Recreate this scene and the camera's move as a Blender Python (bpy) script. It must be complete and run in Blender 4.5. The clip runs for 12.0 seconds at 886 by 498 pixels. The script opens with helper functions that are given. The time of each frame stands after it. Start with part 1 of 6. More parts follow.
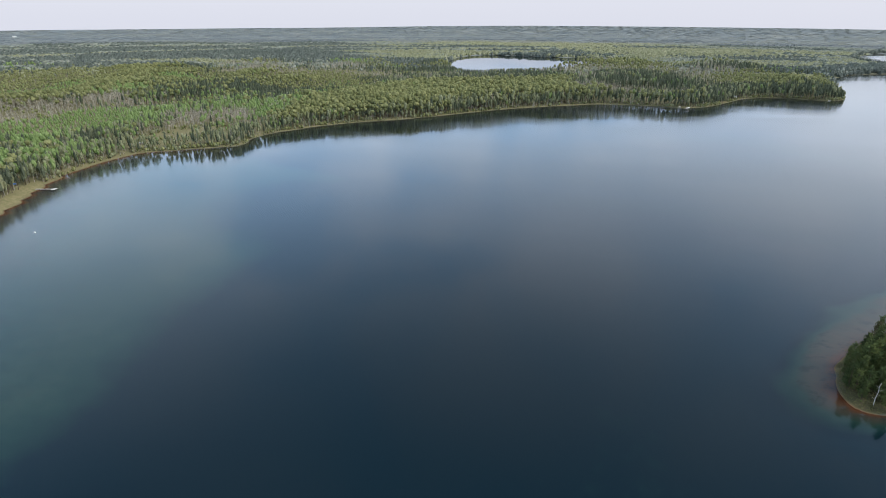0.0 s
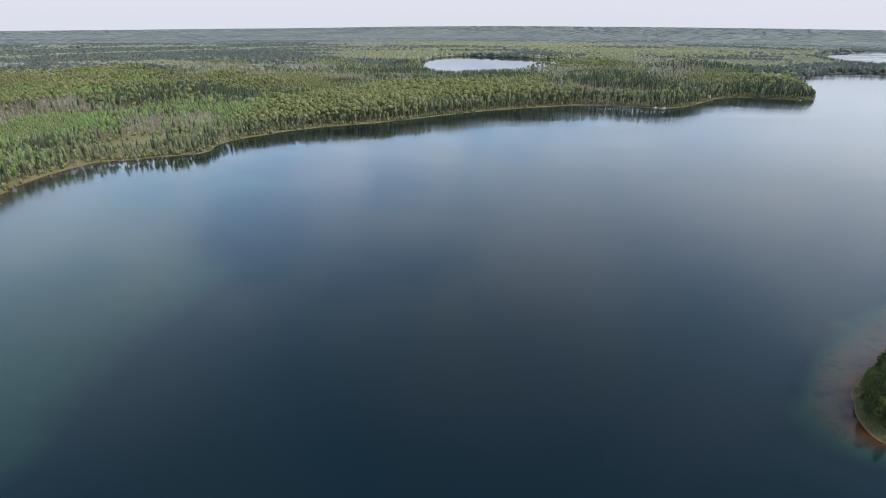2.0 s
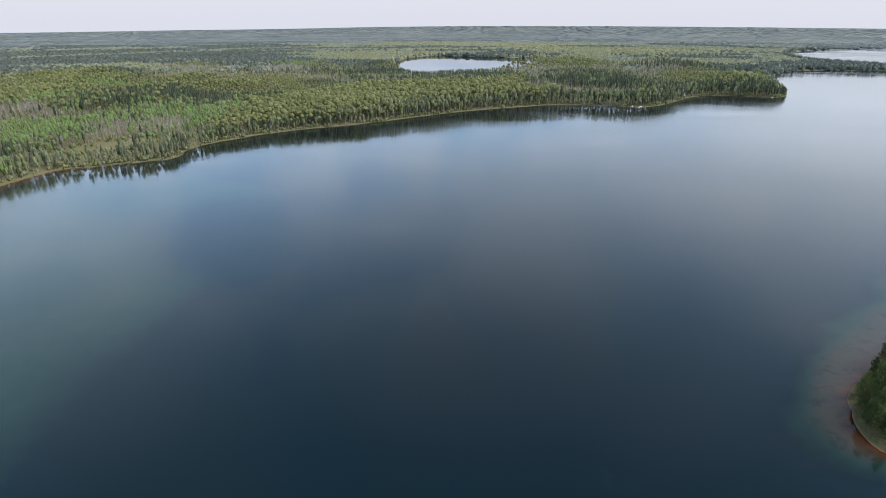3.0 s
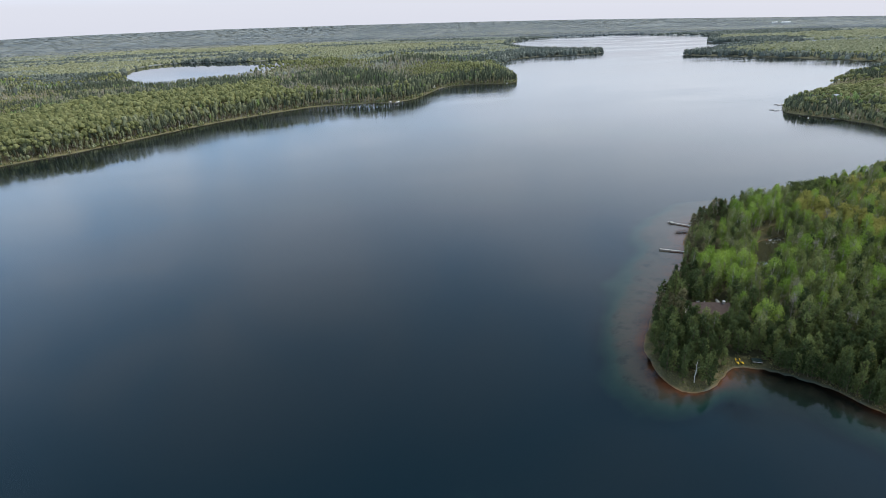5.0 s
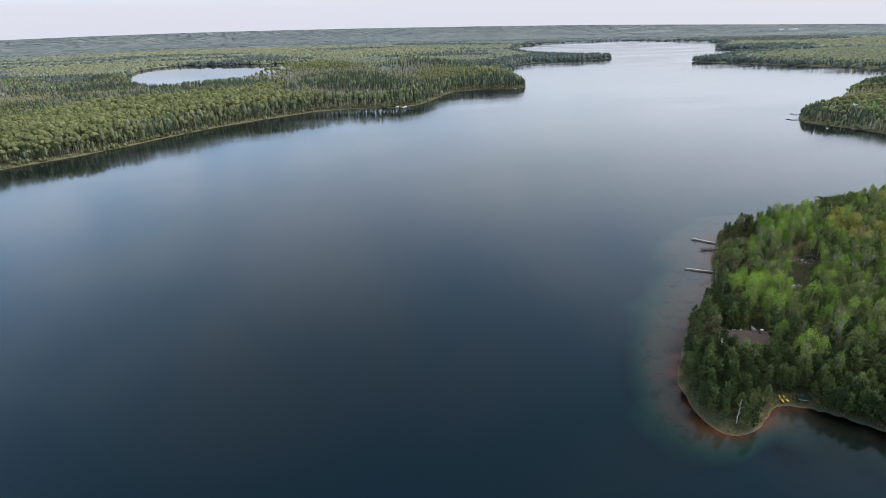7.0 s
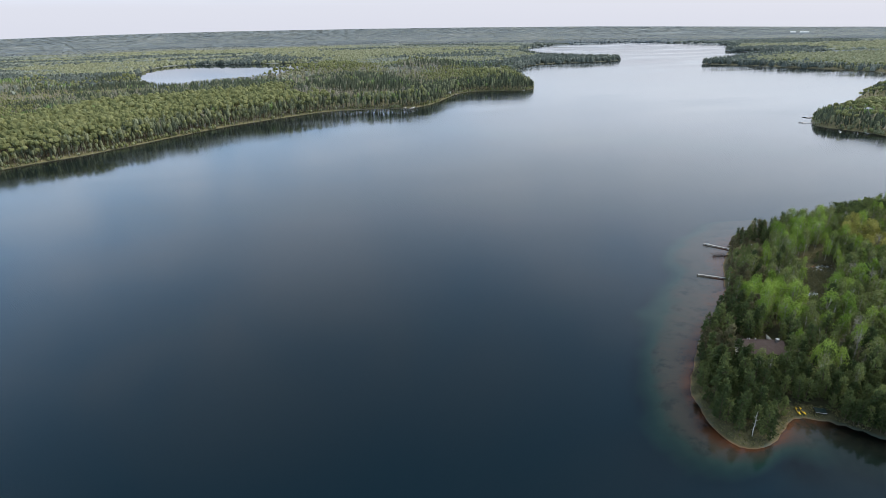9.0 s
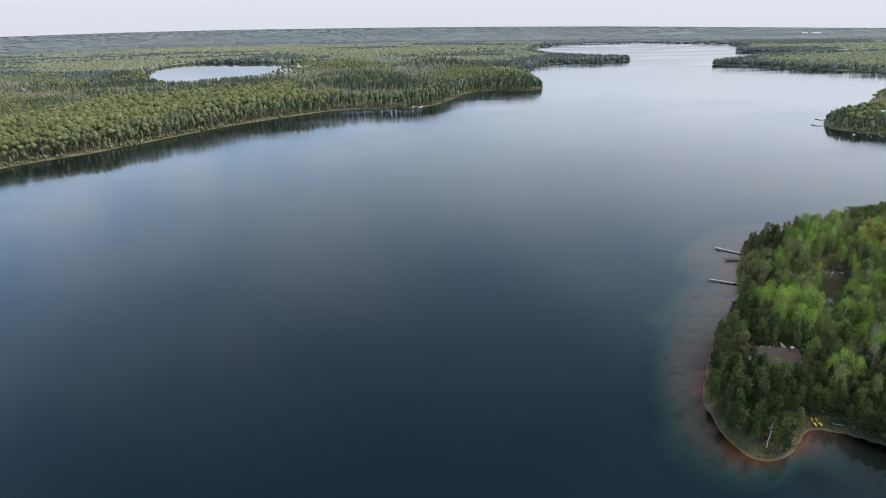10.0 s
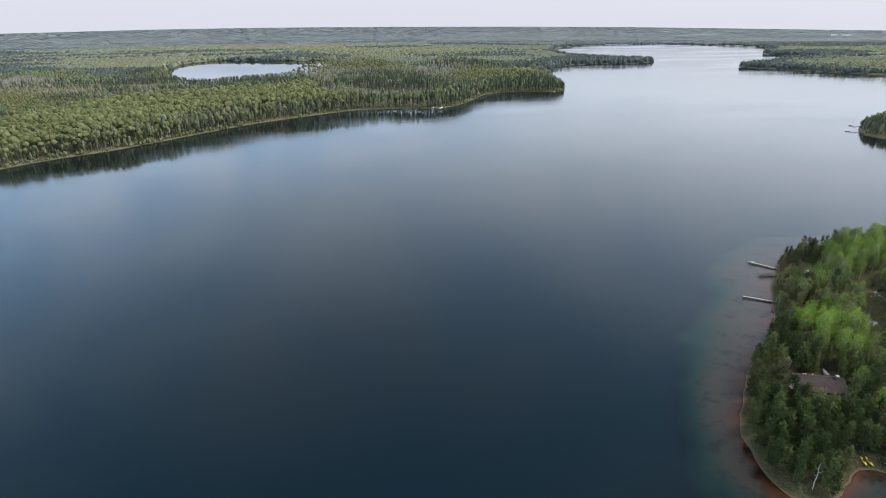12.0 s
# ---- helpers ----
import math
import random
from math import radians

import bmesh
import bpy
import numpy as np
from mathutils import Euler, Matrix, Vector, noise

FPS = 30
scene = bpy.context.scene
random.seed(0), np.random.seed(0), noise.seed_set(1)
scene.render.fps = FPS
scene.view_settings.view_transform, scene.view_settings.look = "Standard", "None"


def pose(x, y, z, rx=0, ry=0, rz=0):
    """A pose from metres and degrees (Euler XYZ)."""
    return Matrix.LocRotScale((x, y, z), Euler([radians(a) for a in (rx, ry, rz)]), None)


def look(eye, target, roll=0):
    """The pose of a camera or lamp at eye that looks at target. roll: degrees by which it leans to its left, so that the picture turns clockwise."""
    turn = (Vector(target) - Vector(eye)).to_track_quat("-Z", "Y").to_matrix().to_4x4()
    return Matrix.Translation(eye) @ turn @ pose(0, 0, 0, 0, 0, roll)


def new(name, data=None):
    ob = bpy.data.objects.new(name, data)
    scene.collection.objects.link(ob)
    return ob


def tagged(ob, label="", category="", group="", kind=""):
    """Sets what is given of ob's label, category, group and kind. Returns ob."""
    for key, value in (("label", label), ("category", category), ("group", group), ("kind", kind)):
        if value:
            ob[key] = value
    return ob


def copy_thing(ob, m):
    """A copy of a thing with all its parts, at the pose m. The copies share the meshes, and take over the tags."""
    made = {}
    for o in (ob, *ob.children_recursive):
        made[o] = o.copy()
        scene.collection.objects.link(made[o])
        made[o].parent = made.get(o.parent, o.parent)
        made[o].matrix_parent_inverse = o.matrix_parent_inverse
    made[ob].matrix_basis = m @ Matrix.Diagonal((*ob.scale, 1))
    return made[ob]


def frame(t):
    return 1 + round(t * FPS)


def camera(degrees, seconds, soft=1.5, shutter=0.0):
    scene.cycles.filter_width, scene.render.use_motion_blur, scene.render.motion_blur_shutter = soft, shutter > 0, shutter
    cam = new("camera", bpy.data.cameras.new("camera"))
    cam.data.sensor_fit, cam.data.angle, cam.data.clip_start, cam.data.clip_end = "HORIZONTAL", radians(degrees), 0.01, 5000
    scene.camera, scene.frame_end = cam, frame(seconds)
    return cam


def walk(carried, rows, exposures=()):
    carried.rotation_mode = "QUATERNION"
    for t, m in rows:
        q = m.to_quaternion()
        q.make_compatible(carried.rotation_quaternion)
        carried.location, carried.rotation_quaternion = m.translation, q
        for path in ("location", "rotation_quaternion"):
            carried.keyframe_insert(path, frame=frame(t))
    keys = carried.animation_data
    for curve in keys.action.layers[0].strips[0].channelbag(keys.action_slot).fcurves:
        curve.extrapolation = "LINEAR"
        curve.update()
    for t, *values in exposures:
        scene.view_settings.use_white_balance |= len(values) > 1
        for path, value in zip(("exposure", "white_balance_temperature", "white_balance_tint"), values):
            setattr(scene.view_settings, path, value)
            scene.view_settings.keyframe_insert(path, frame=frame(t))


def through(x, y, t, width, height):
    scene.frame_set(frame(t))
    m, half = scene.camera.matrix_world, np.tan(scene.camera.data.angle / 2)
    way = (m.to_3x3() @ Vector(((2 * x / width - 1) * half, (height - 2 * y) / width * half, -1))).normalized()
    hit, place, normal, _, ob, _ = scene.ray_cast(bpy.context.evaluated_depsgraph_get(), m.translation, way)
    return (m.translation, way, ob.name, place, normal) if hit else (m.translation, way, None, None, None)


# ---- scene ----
cam = camera(76.67, 12.0, 0.78)
PATH = [
    (0, (1.94, -57.82, 109.91), (-18.49, 32.69, 72.61), 0.24),
    (0.5, (-0.23, -52.89, 109.95), (-18.66, 38.01, 72.56), 0.32),
    (1, (-2.21, -47.92, 109.97), (-20.39, 43.05, 72.65), 0.35),
    (1.5, (-3.94, -42.98, 109.95), (-20.44, 48.33, 72.68), 0.23),
    (2, (-5.55, -37.97, 109.86), (-21.57, 53.45, 72.63), 0.19),
    (2.5, (-7.00, -32.95, 109.68), (-19.47, 59.04, 72.51), -0.12),
    (2.7, (-7.56, -30.94, 109.58), (-20.02, 61.06, 72.41), -0.12),
    (4.3, (-11.64, -14.92, 108.18), (-3.00, 77.33, 70.56), -0.57),
    (4.4, (-11.88, -13.80, 108.14), (0.84, 77.93, 70.41), -0.84),
    (4.5, (-12.12, -12.67, 108.10), (4.48, 78.43, 70.35), -1.17),
    (4.9, (-13.03, -8.05, 107.99), (12.00, 81.14, 70.33), -1.89),
    (5, (-13.22, -6.94, 107.98), (12.34, 82.06, 70.20), -2.00),
    (5.5, (-13.87, -1.67, 107.98), (12.08, 87.24, 70.28), -1.72),
    (6, (-13.96, 2.90, 108.11), (11.85, 91.94, 70.62), -1.76),
    (6.5, (-13.77, 6.59, 108.27), (11.82, 95.74, 70.88), -1.63),
    (7, (-13.58, 9.41, 108.40), (11.59, 98.77, 71.22), -1.49),
    (9, (-13.40, 13.02, 108.37), (10.72, 102.72, 71.32), -1.21),
    (9.5, (-13.24, 14.43, 108.40), (10.36, 104.25, 71.30), -1.08),
    (10, (-13.05, 16.24, 108.45), (9.94, 106.19, 71.31), -0.95),
    (10.5, (-12.81, 18.40, 108.53), (9.41, 108.53, 71.34), -0.78),
    (11, (-12.47, 20.90, 108.64), (8.89, 111.23, 71.45), -0.71),
    (11.5, (-12.10, 23.74, 108.80), (8.46, 114.29, 71.66), -0.61),
    (12, (-11.72, 26.76, 108.96), (8.40, 117.38, 71.77), -0.53),
]
walk(cam, [(t, look(eye, target, roll)) for t, eye, target, roll in PATH], exposures=((0, 0.2), (12, 0.2)))

# ---- world and light ----
SUN_AZ, SUN_EL = 92.0, 50.0          # compass bearing from +y towards +x, and height, in degrees
world = bpy.data.worlds.new("overcast_sky")
scene.world = world
world.use_nodes = True
wn, wl = world.node_tree.nodes, world.node_tree.links
wn.clear()
w_out = wn.new("ShaderNodeOutputWorld")
w_bg = wn.new("ShaderNodeBackground")
w_bg.inputs["Strength"].default_value = 0.1
sky = wn.new("ShaderNodeTexSky")
sky.sky_type = "NISHITA"
sky.sun_disc = False
sky.sun_elevation, sky.sun_rotation = radians(SUN_EL), radians(SUN_AZ)
sky.air_density, sky.dust_density = 1.0, 2.0
w_co = wn.new("ShaderNodeTexCoord")
w_sep = wn.new("ShaderNodeSeparateXYZ")
wl.new(w_co.outputs["Generated"], w_sep.inputs[0])
# a flat cloud deck: direction divided by its height
w_h = wn.new("ShaderNodeMath"); w_h.operation = "MAXIMUM"; w_h.inputs[1].default_value = 0.0
wl.new(w_sep.outputs["Z"], w_h.inputs[0])
w_h2 = wn.new("ShaderNodeMath"); w_h2.operation = "ADD"; w_h2.inputs[1].default_value = 0.22
wl.new(w_h.outputs[0], w_h2.inputs[0])
w_div = wn.new("ShaderNodeVectorMath"); w_div.operation = "DIVIDE"
w_cmb = wn.new("ShaderNodeCombineXYZ")
for k in range(3):
    wl.new(w_h2.outputs[0], w_cmb.inputs[k])
wl.new(w_co.outputs["Generated"], w_div.inputs[0])
wl.new(w_cmb.outputs[0], w_div.inputs[1])
w_noise = wn.new("ShaderNodeTexNoise")
w_noise.inputs["Scale"].default_value = 2.2
w_noise.inputs["Detail"].default_value = 5.0
w_noise.inputs["Roughness"].default_value = 0.58
w_noise.inputs["Distortion"].default_value = 0.4
wl.new(w_div.outputs[0], w_noise.inputs["Vector"])
w_ramp = wn.new("ShaderNodeValToRGB")
w_ramp.color_ramp.elements[0].position, w_ramp.color_ramp.elements[0].color = 0.39, (5.3, 8.0, 11.8, 1)
w_ramp.color_ramp.elements[1].position, w_ramp.color_ramp.elements[1].color = 0.63, (9.5, 11.1, 13.6, 1)
wl.new(w_noise.outputs["Fac"], w_ramp.inputs[0])
# the cloud thins to a pale, even veil near the horizon
w_veil = wn.new("ShaderNodeMapRange")
w_veil.interpolation_type = "SMOOTHSTEP"
w_veil.inputs["From Min"].default_value, w_veil.inputs["From Max"].default_value = 0.03, 0.13
w_veil.inputs["To Min"].default_value, w_veil.inputs["To Max"].default_value = 1.0, 0.0
wl.new(w_sep.outputs["Z"], w_veil.inputs["Value"])
w_mix = wn.new("ShaderNodeMix"); w_mix.data_type = "RGBA"
wl.new(w_veil.outputs[0], w_mix.inputs["Factor"])
wl.new(w_ramp.outputs[0], w_mix.inputs["A"])
w_mix.inputs["B"].default_value = (6.95, 7.15, 8.15, 1)
w_high = wn.new("ShaderNodeMapRange")
w_high.interpolation_type = "SMOOTHSTEP"
w_high.inputs["From Min"].default_value, w_high.inputs["From Max"].default_value = 0.12, 0.75
w_high.inputs["To Min"].default_value, w_high.inputs["To Max"].default_value = 1.15, 0.27
wl.new(w_sep.outputs["Z"], w_high.inputs["Value"])
w_dot = wn.new("ShaderNodeVectorMath"); w_dot.operation = "DOT_PRODUCT"
w_dot.inputs[1].default_value = (math.sin(radians(SUN_AZ - 22)) * 0.94, math.cos(radians(SUN_AZ - 22)) * 0.94, 0.34)
wl.new(w_co.outputs["Generated"], w_dot.inputs[0])
w_glow = wn.new("ShaderNodeMapRange")
w_glow.interpolation_type = "SMOOTHSTEP"
w_glow.inputs["From Min"].default_value, w_glow.inputs["From Max"].default_value = 0.2, 1.0
w_glow.inputs["To Min"].default_value, w_glow.inputs["To Max"].default_value = 1.25, 1.58
wl.new(w_dot.outputs["Value"], w_glow.inputs["Value"])
w_gain = wn.new("ShaderNodeMath"); w_gain.operation = "MULTIPLY"
wl.new(w_high.outputs[0], w_gain.inputs[0])
# and is a little brighter again in the west
w_west = wn.new("ShaderNodeMapRange")
w_west.interpolation_type = "SMOOTHSTEP"
w_west.inputs["From Min"].default_value, w_west.inputs["From Max"].default_value = 0.55, -0.15
w_west.inputs["To Min"].default_value, w_west.inputs["To Max"].default_value = 1.0, 1.36
wl.new(w_dot.outputs["Value"], w_west.inputs["Value"])
w_both = wn.new("ShaderNodeMath"); w_both.operation = "MULTIPLY"
wl.new(w_glow.outputs[0], w_both.inputs[0])
wl.new(w_west.outputs[0], w_both.inputs[1])
wl.new(w_both.outputs[0], w_gain.inputs[1])
w_scaled = wn.new("ShaderNodeVectorMath"); w_scaled.operation = "SCALE"
w_side = wn.new("ShaderNodeMapRange")
w_side.interpolation_type = "SMOOTHSTEP"
w_side.inputs["From Min"].default_value, w_side.inputs["From Max"].default_value = 0.3, 0.85
w_side.inputs["To Max"].default_value = 0.9
w_lift = wn.new("ShaderNodeMapRange")
w_lift.interpolation_type = "SMOOTHSTEP"
w_lift.inputs["From Min"].default_value, w_lift.inputs["From Max"].default_value = 0.12, 0.42
w_lift.inputs["To Min"].default_value, w_lift.inputs["To Max"].default_value = 1.0, 0.25
wl.new(w_sep.outputs["Z"], w_lift.inputs["Value"])
w_grey = wn.new("ShaderNodeMath"); w_grey.operation = "MULTIPLY"
wl.new(w_side.outputs[0], w_grey.inputs[0])
wl.new(w_lift.outputs[0], w_grey.inputs[1])
wl.new(w_dot.outputs["Value"], w_side.inputs["Value"])
w_even = wn.new("ShaderNodeMix"); w_even.data_type = "RGBA"
wl.new(w_grey.outputs[0], w_even.inputs["Factor"])
wl.new(w_ramp.outputs[0], w_even.inputs["A"])
w_even.inputs["B"].default_value = (8.8, 9.4, 10.5, 1)
wl.new(w_even.outputs["Result"], w_scaled.inputs[0])
wl.new(w_gain.outputs[0], w_scaled.inputs["Scale"])
wl.new(w_scaled.outputs[0], w_mix.inputs["A"])
w_mix2 = wn.new("ShaderNodeMix"); w_mix2.data_type = "RGBA"
w_mix2.inputs["Factor"].default_value = 0.88
wl.new(sky.outputs[0], w_mix2.inputs["A"])
wl.new(w_mix.outputs["Result"], w_mix2.inputs["B"])
wl.new(w_mix2.outputs["Result"], w_bg.inputs["Color"])
wl.new(w_bg.outputs[0], w_out.inputs["Surface"])

sun = new("sun", bpy.data.lights.new("sun", "SUN"))
sun.data.energy, sun.data.angle, sun.data.color = 3.6, radians(32), (1.0, 0.94, 0.84)
az, el = radians(SUN_AZ), radians(SUN_EL)
sun_from = Vector((math.sin(az) * math.cos(el), math.cos(az) * math.cos(el), math.sin(el)))
sun.matrix_world = look(sun_from * 500, (0, 0, 0))


# ---- materials ----
def material(name):
    m = bpy.data.materials.new(name)
    m.use_nodes = True
    nt = m.node_tree
    return m, nt.nodes, nt.links, nt.nodes["Principled BSDF"]


def noise_node(n, l, scale, detail=4.0, rough=0.55, vec=None):
    t = n.new("ShaderNodeTexNoise")
    t.inputs["Scale"].default_value, t.inputs["Detail"].default_value, t.inputs["Roughness"].default_value = scale, detail, rough
    if vec is None:
        vec = n.new("ShaderNodeNewGeometry").outputs["Position"]
    l.new(vec, t.inputs["Vector"])
    return t.outputs["Fac"]


def ramp_node(n, l, fac, stops):
    r = n.new("ShaderNodeValToRGB")
    while len(r.color_ramp.elements) < len(stops):
        r.color_ramp.elements.new(0.5)
    for e, (pos, c) in zip(r.color_ramp.elements, stops):
        e.position, e.color = pos, (*c, 1)
    l.new(fac, r.inputs[0])
    return r.outputs[0]


def mix_node(n, l, fac, a, b, blend="MIX"):
    m = n.new("ShaderNodeMix")
    m.data_type, m.blend_type = "RGBA", blend
    for key, v in (("Factor", fac), ("A", a), ("B", b)):
        if hasattr(v, "is_linked"):
            l.new(v, m.inputs[key])
        elif key == "Factor":
            m.inputs[key].default_value = v
        else:
            m.inputs[key].default_value = (*v, 1)
    return m.outputs["Result"]


def math_node(n, l, op, a, b=0.0):
    m = n.new("ShaderNodeMath")
    m.operation = op
    for k, v in enumerate((a, b)):
        if hasattr(v, "is_linked"):
            l.new(v, m.inputs[k])
        else:
            m.inputs[k].default_value = v
    return m.outputs[0]


def bump_node(n, l, height, strength, distance, bsdf):
    b = n.new("ShaderNodeBump")
    b.inputs["Strength"].default_value, b.inputs["Distance"].default_value = strength, distance
    l.new(height, b.inputs["Height"])
    l.new(b.outputs[0], bsdf.inputs["Normal"])


def simple(name, dark, light, scale=3.0, rough=0.7, metal=0.0, bump=0.0):
    """A worn surface: two tones mixed by coarse and fine noise."""
    m, n, l, b = material(name)
    co = n.new("ShaderNodeTexCoord").outputs["Object"]
    f1, f2 = noise_node(n, l, scale, 5, 0.6, co), noise_node(n, l, scale * 9, 3, 0.6, co)
    f = math_node(n, l, "ADD", math_node(n, l, "MULTIPLY", f1, 0.65), math_node(n, l, "MULTIPLY", f2, 0.35))
    l.new(ramp_node(n, l, f, [(0.35, dark), (0.65, light)]), b.inputs["Base Color"])
    b.inputs["Roughness"].default_value, b.inputs["Metallic"].default_value = rough, metal
    b.inputs["Specular IOR Level"].default_value = 0.2 if rough > 0.8 else 0.5
    if bump:
        bump_node(n, l, f2, 0.6, bump, b)
    return m


def foliage(name, dark, mid, light, through=0.4, rough=0.75):
    """Leaves: every leaf clump and every tree has its own tone."""
    m, n, l, b = material(name)
    isl = n.new("ShaderNodeNewGeometry").outputs["Random Per Island"]
    tint = n.new("ShaderNodeAttribute")
    tint.attribute_name = "tint"
    own = n.new("ShaderNodeObjectInfo").outputs["Random"]
    tree = math_node(n, l, "FRACT", math_node(n, l, "ADD", tint.outputs["Fac"], own))
    f = math_node(n, l, "ADD", math_node(n, l, "MULTIPLY", isl, 0.3), math_node(n, l, "MULTIPLY", tree, 0.7))
    c = ramp_node(n, l, f, [(0.1, dark), (0.5, mid), (0.92, light)])
    l.new(c, b.inputs["Base Color"])
    b.inputs["Roughness"].default_value = rough
    b.inputs["Specular IOR Level"].default_value = 0.08
    tr = n.new("ShaderNodeBsdfTranslucent")
    l.new(c, tr.inputs["Color"])
    mx = n.new("ShaderNodeMixShader")
    mx.inputs[0].default_value = through
    l.new(b.outputs[0], mx.inputs[1])
    l.new(tr.outputs[0], mx.inputs[2])
    l.new(mx.outputs[0], n["Material Output"].inputs["Surface"])
    return m


PINE = foliage("pine_needles", (0.04, 0.06, 0.024), (0.076, 0.105, 0.04), (0.16, 0.19, 0.068), 0.38)
OLIVE = foliage("cedar_needles", (0.08, 0.076, 0.04), (0.14, 0.13, 0.068), (0.22, 0.2, 0.108), 0.3)
OAK = foliage("young_oak_leaves", (0.19, 0.195, 0.05), (0.28, 0.275, 0.075), (0.38, 0.355, 0.115))
ASPEN = foliage("aspen_leaves", (0.12, 0.195, 0.034), (0.195, 0.295, 0.055), (0.285, 0.385, 0.085), 0.48)
BIRCH = foliage("birch_leaves", (0.1, 0.13, 0.043), (0.152, 0.185, 0.064), (0.235, 0.26, 0.105))
TWIGS = foliage("bare_twigs", (0.25, 0.225, 0.165), (0.335, 0.305, 0.235), (0.44, 0.405, 0.325), 0.35)
BARK = simple("dark_bark", (0.05, 0.04, 0.03), (0.13, 0.1, 0.075), 2.0, 0.9, 0, 0.02)
GREY_BARK = simple("grey_bark", (0.12, 0.11, 0.095), (0.28, 0.26, 0.23), 2.0, 0.85, 0, 0.02)
PALE_BARK = simple("pale_bark", (0.22, 0.2, 0.17), (0.5, 0.47, 0.42), 2.0, 0.85, 0, 0.02)
# bluer, greyer copies of the leaf colours above, standing in for haze
OAK_WOOD = foliage("oak_wood_canopy", (0.165, 0.18, 0.08), (0.228, 0.243, 0.105), (0.315, 0.32, 0.15), 0.4)
ASPEN_WOOD = foliage("aspen_wood_canopy", (0.18, 0.25, 0.095), (0.23, 0.32, 0.12), (0.3, 0.385, 0.165), 0.42)
BIRCH_WOOD = foliage("birch_wood_canopy", (0.195, 0.215, 0.125), (0.25, 0.27, 0.155), (0.325, 0.335, 0.205), 0.4)
PINE_WOOD = foliage("pine_wood_canopy", (0.075, 0.094, 0.062), (0.11, 0.132, 0.088), (0.165, 0.185, 0.12), 0.4)
# haze painted into base colours: the farther the woods, the paler and bluer
HAZED_FAR_OAK = foliage("hazed_distant_oak", (0.225, 0.24, 0.14), (0.275, 0.285, 0.17), (0.34, 0.345, 0.22), 0.3)
HAZED_FAR_WOODS = foliage("hazed_distant_canopy", (0.19, 0.22, 0.175), (0.24, 0.265, 0.215), (0.32, 0.335, 0.28), 0.3)
HAZED_FAR_PINES = foliage("hazed_distant_pines", (0.105, 0.125, 0.11), (0.13, 0.152, 0.132), (0.17, 0.19, 0.165), 0.3)
HAZED_LAST_OAK = foliage("hazed_horizon_oak", (0.225, 0.24, 0.205), (0.25, 0.262, 0.22), (0.285, 0.292, 0.25), 0.3)
HAZED_LAST_WOODS = foliage("hazed_horizon_canopy", (0.185, 0.21, 0.212), (0.21, 0.232, 0.23), (0.24, 0.26, 0.255), 0.3)
HAZED_LAST_PINES = foliage("hazed_horizon_pines", (0.14, 0.166, 0.175), (0.158, 0.183, 0.19), (0.18, 0.203, 0.208), 0.3)


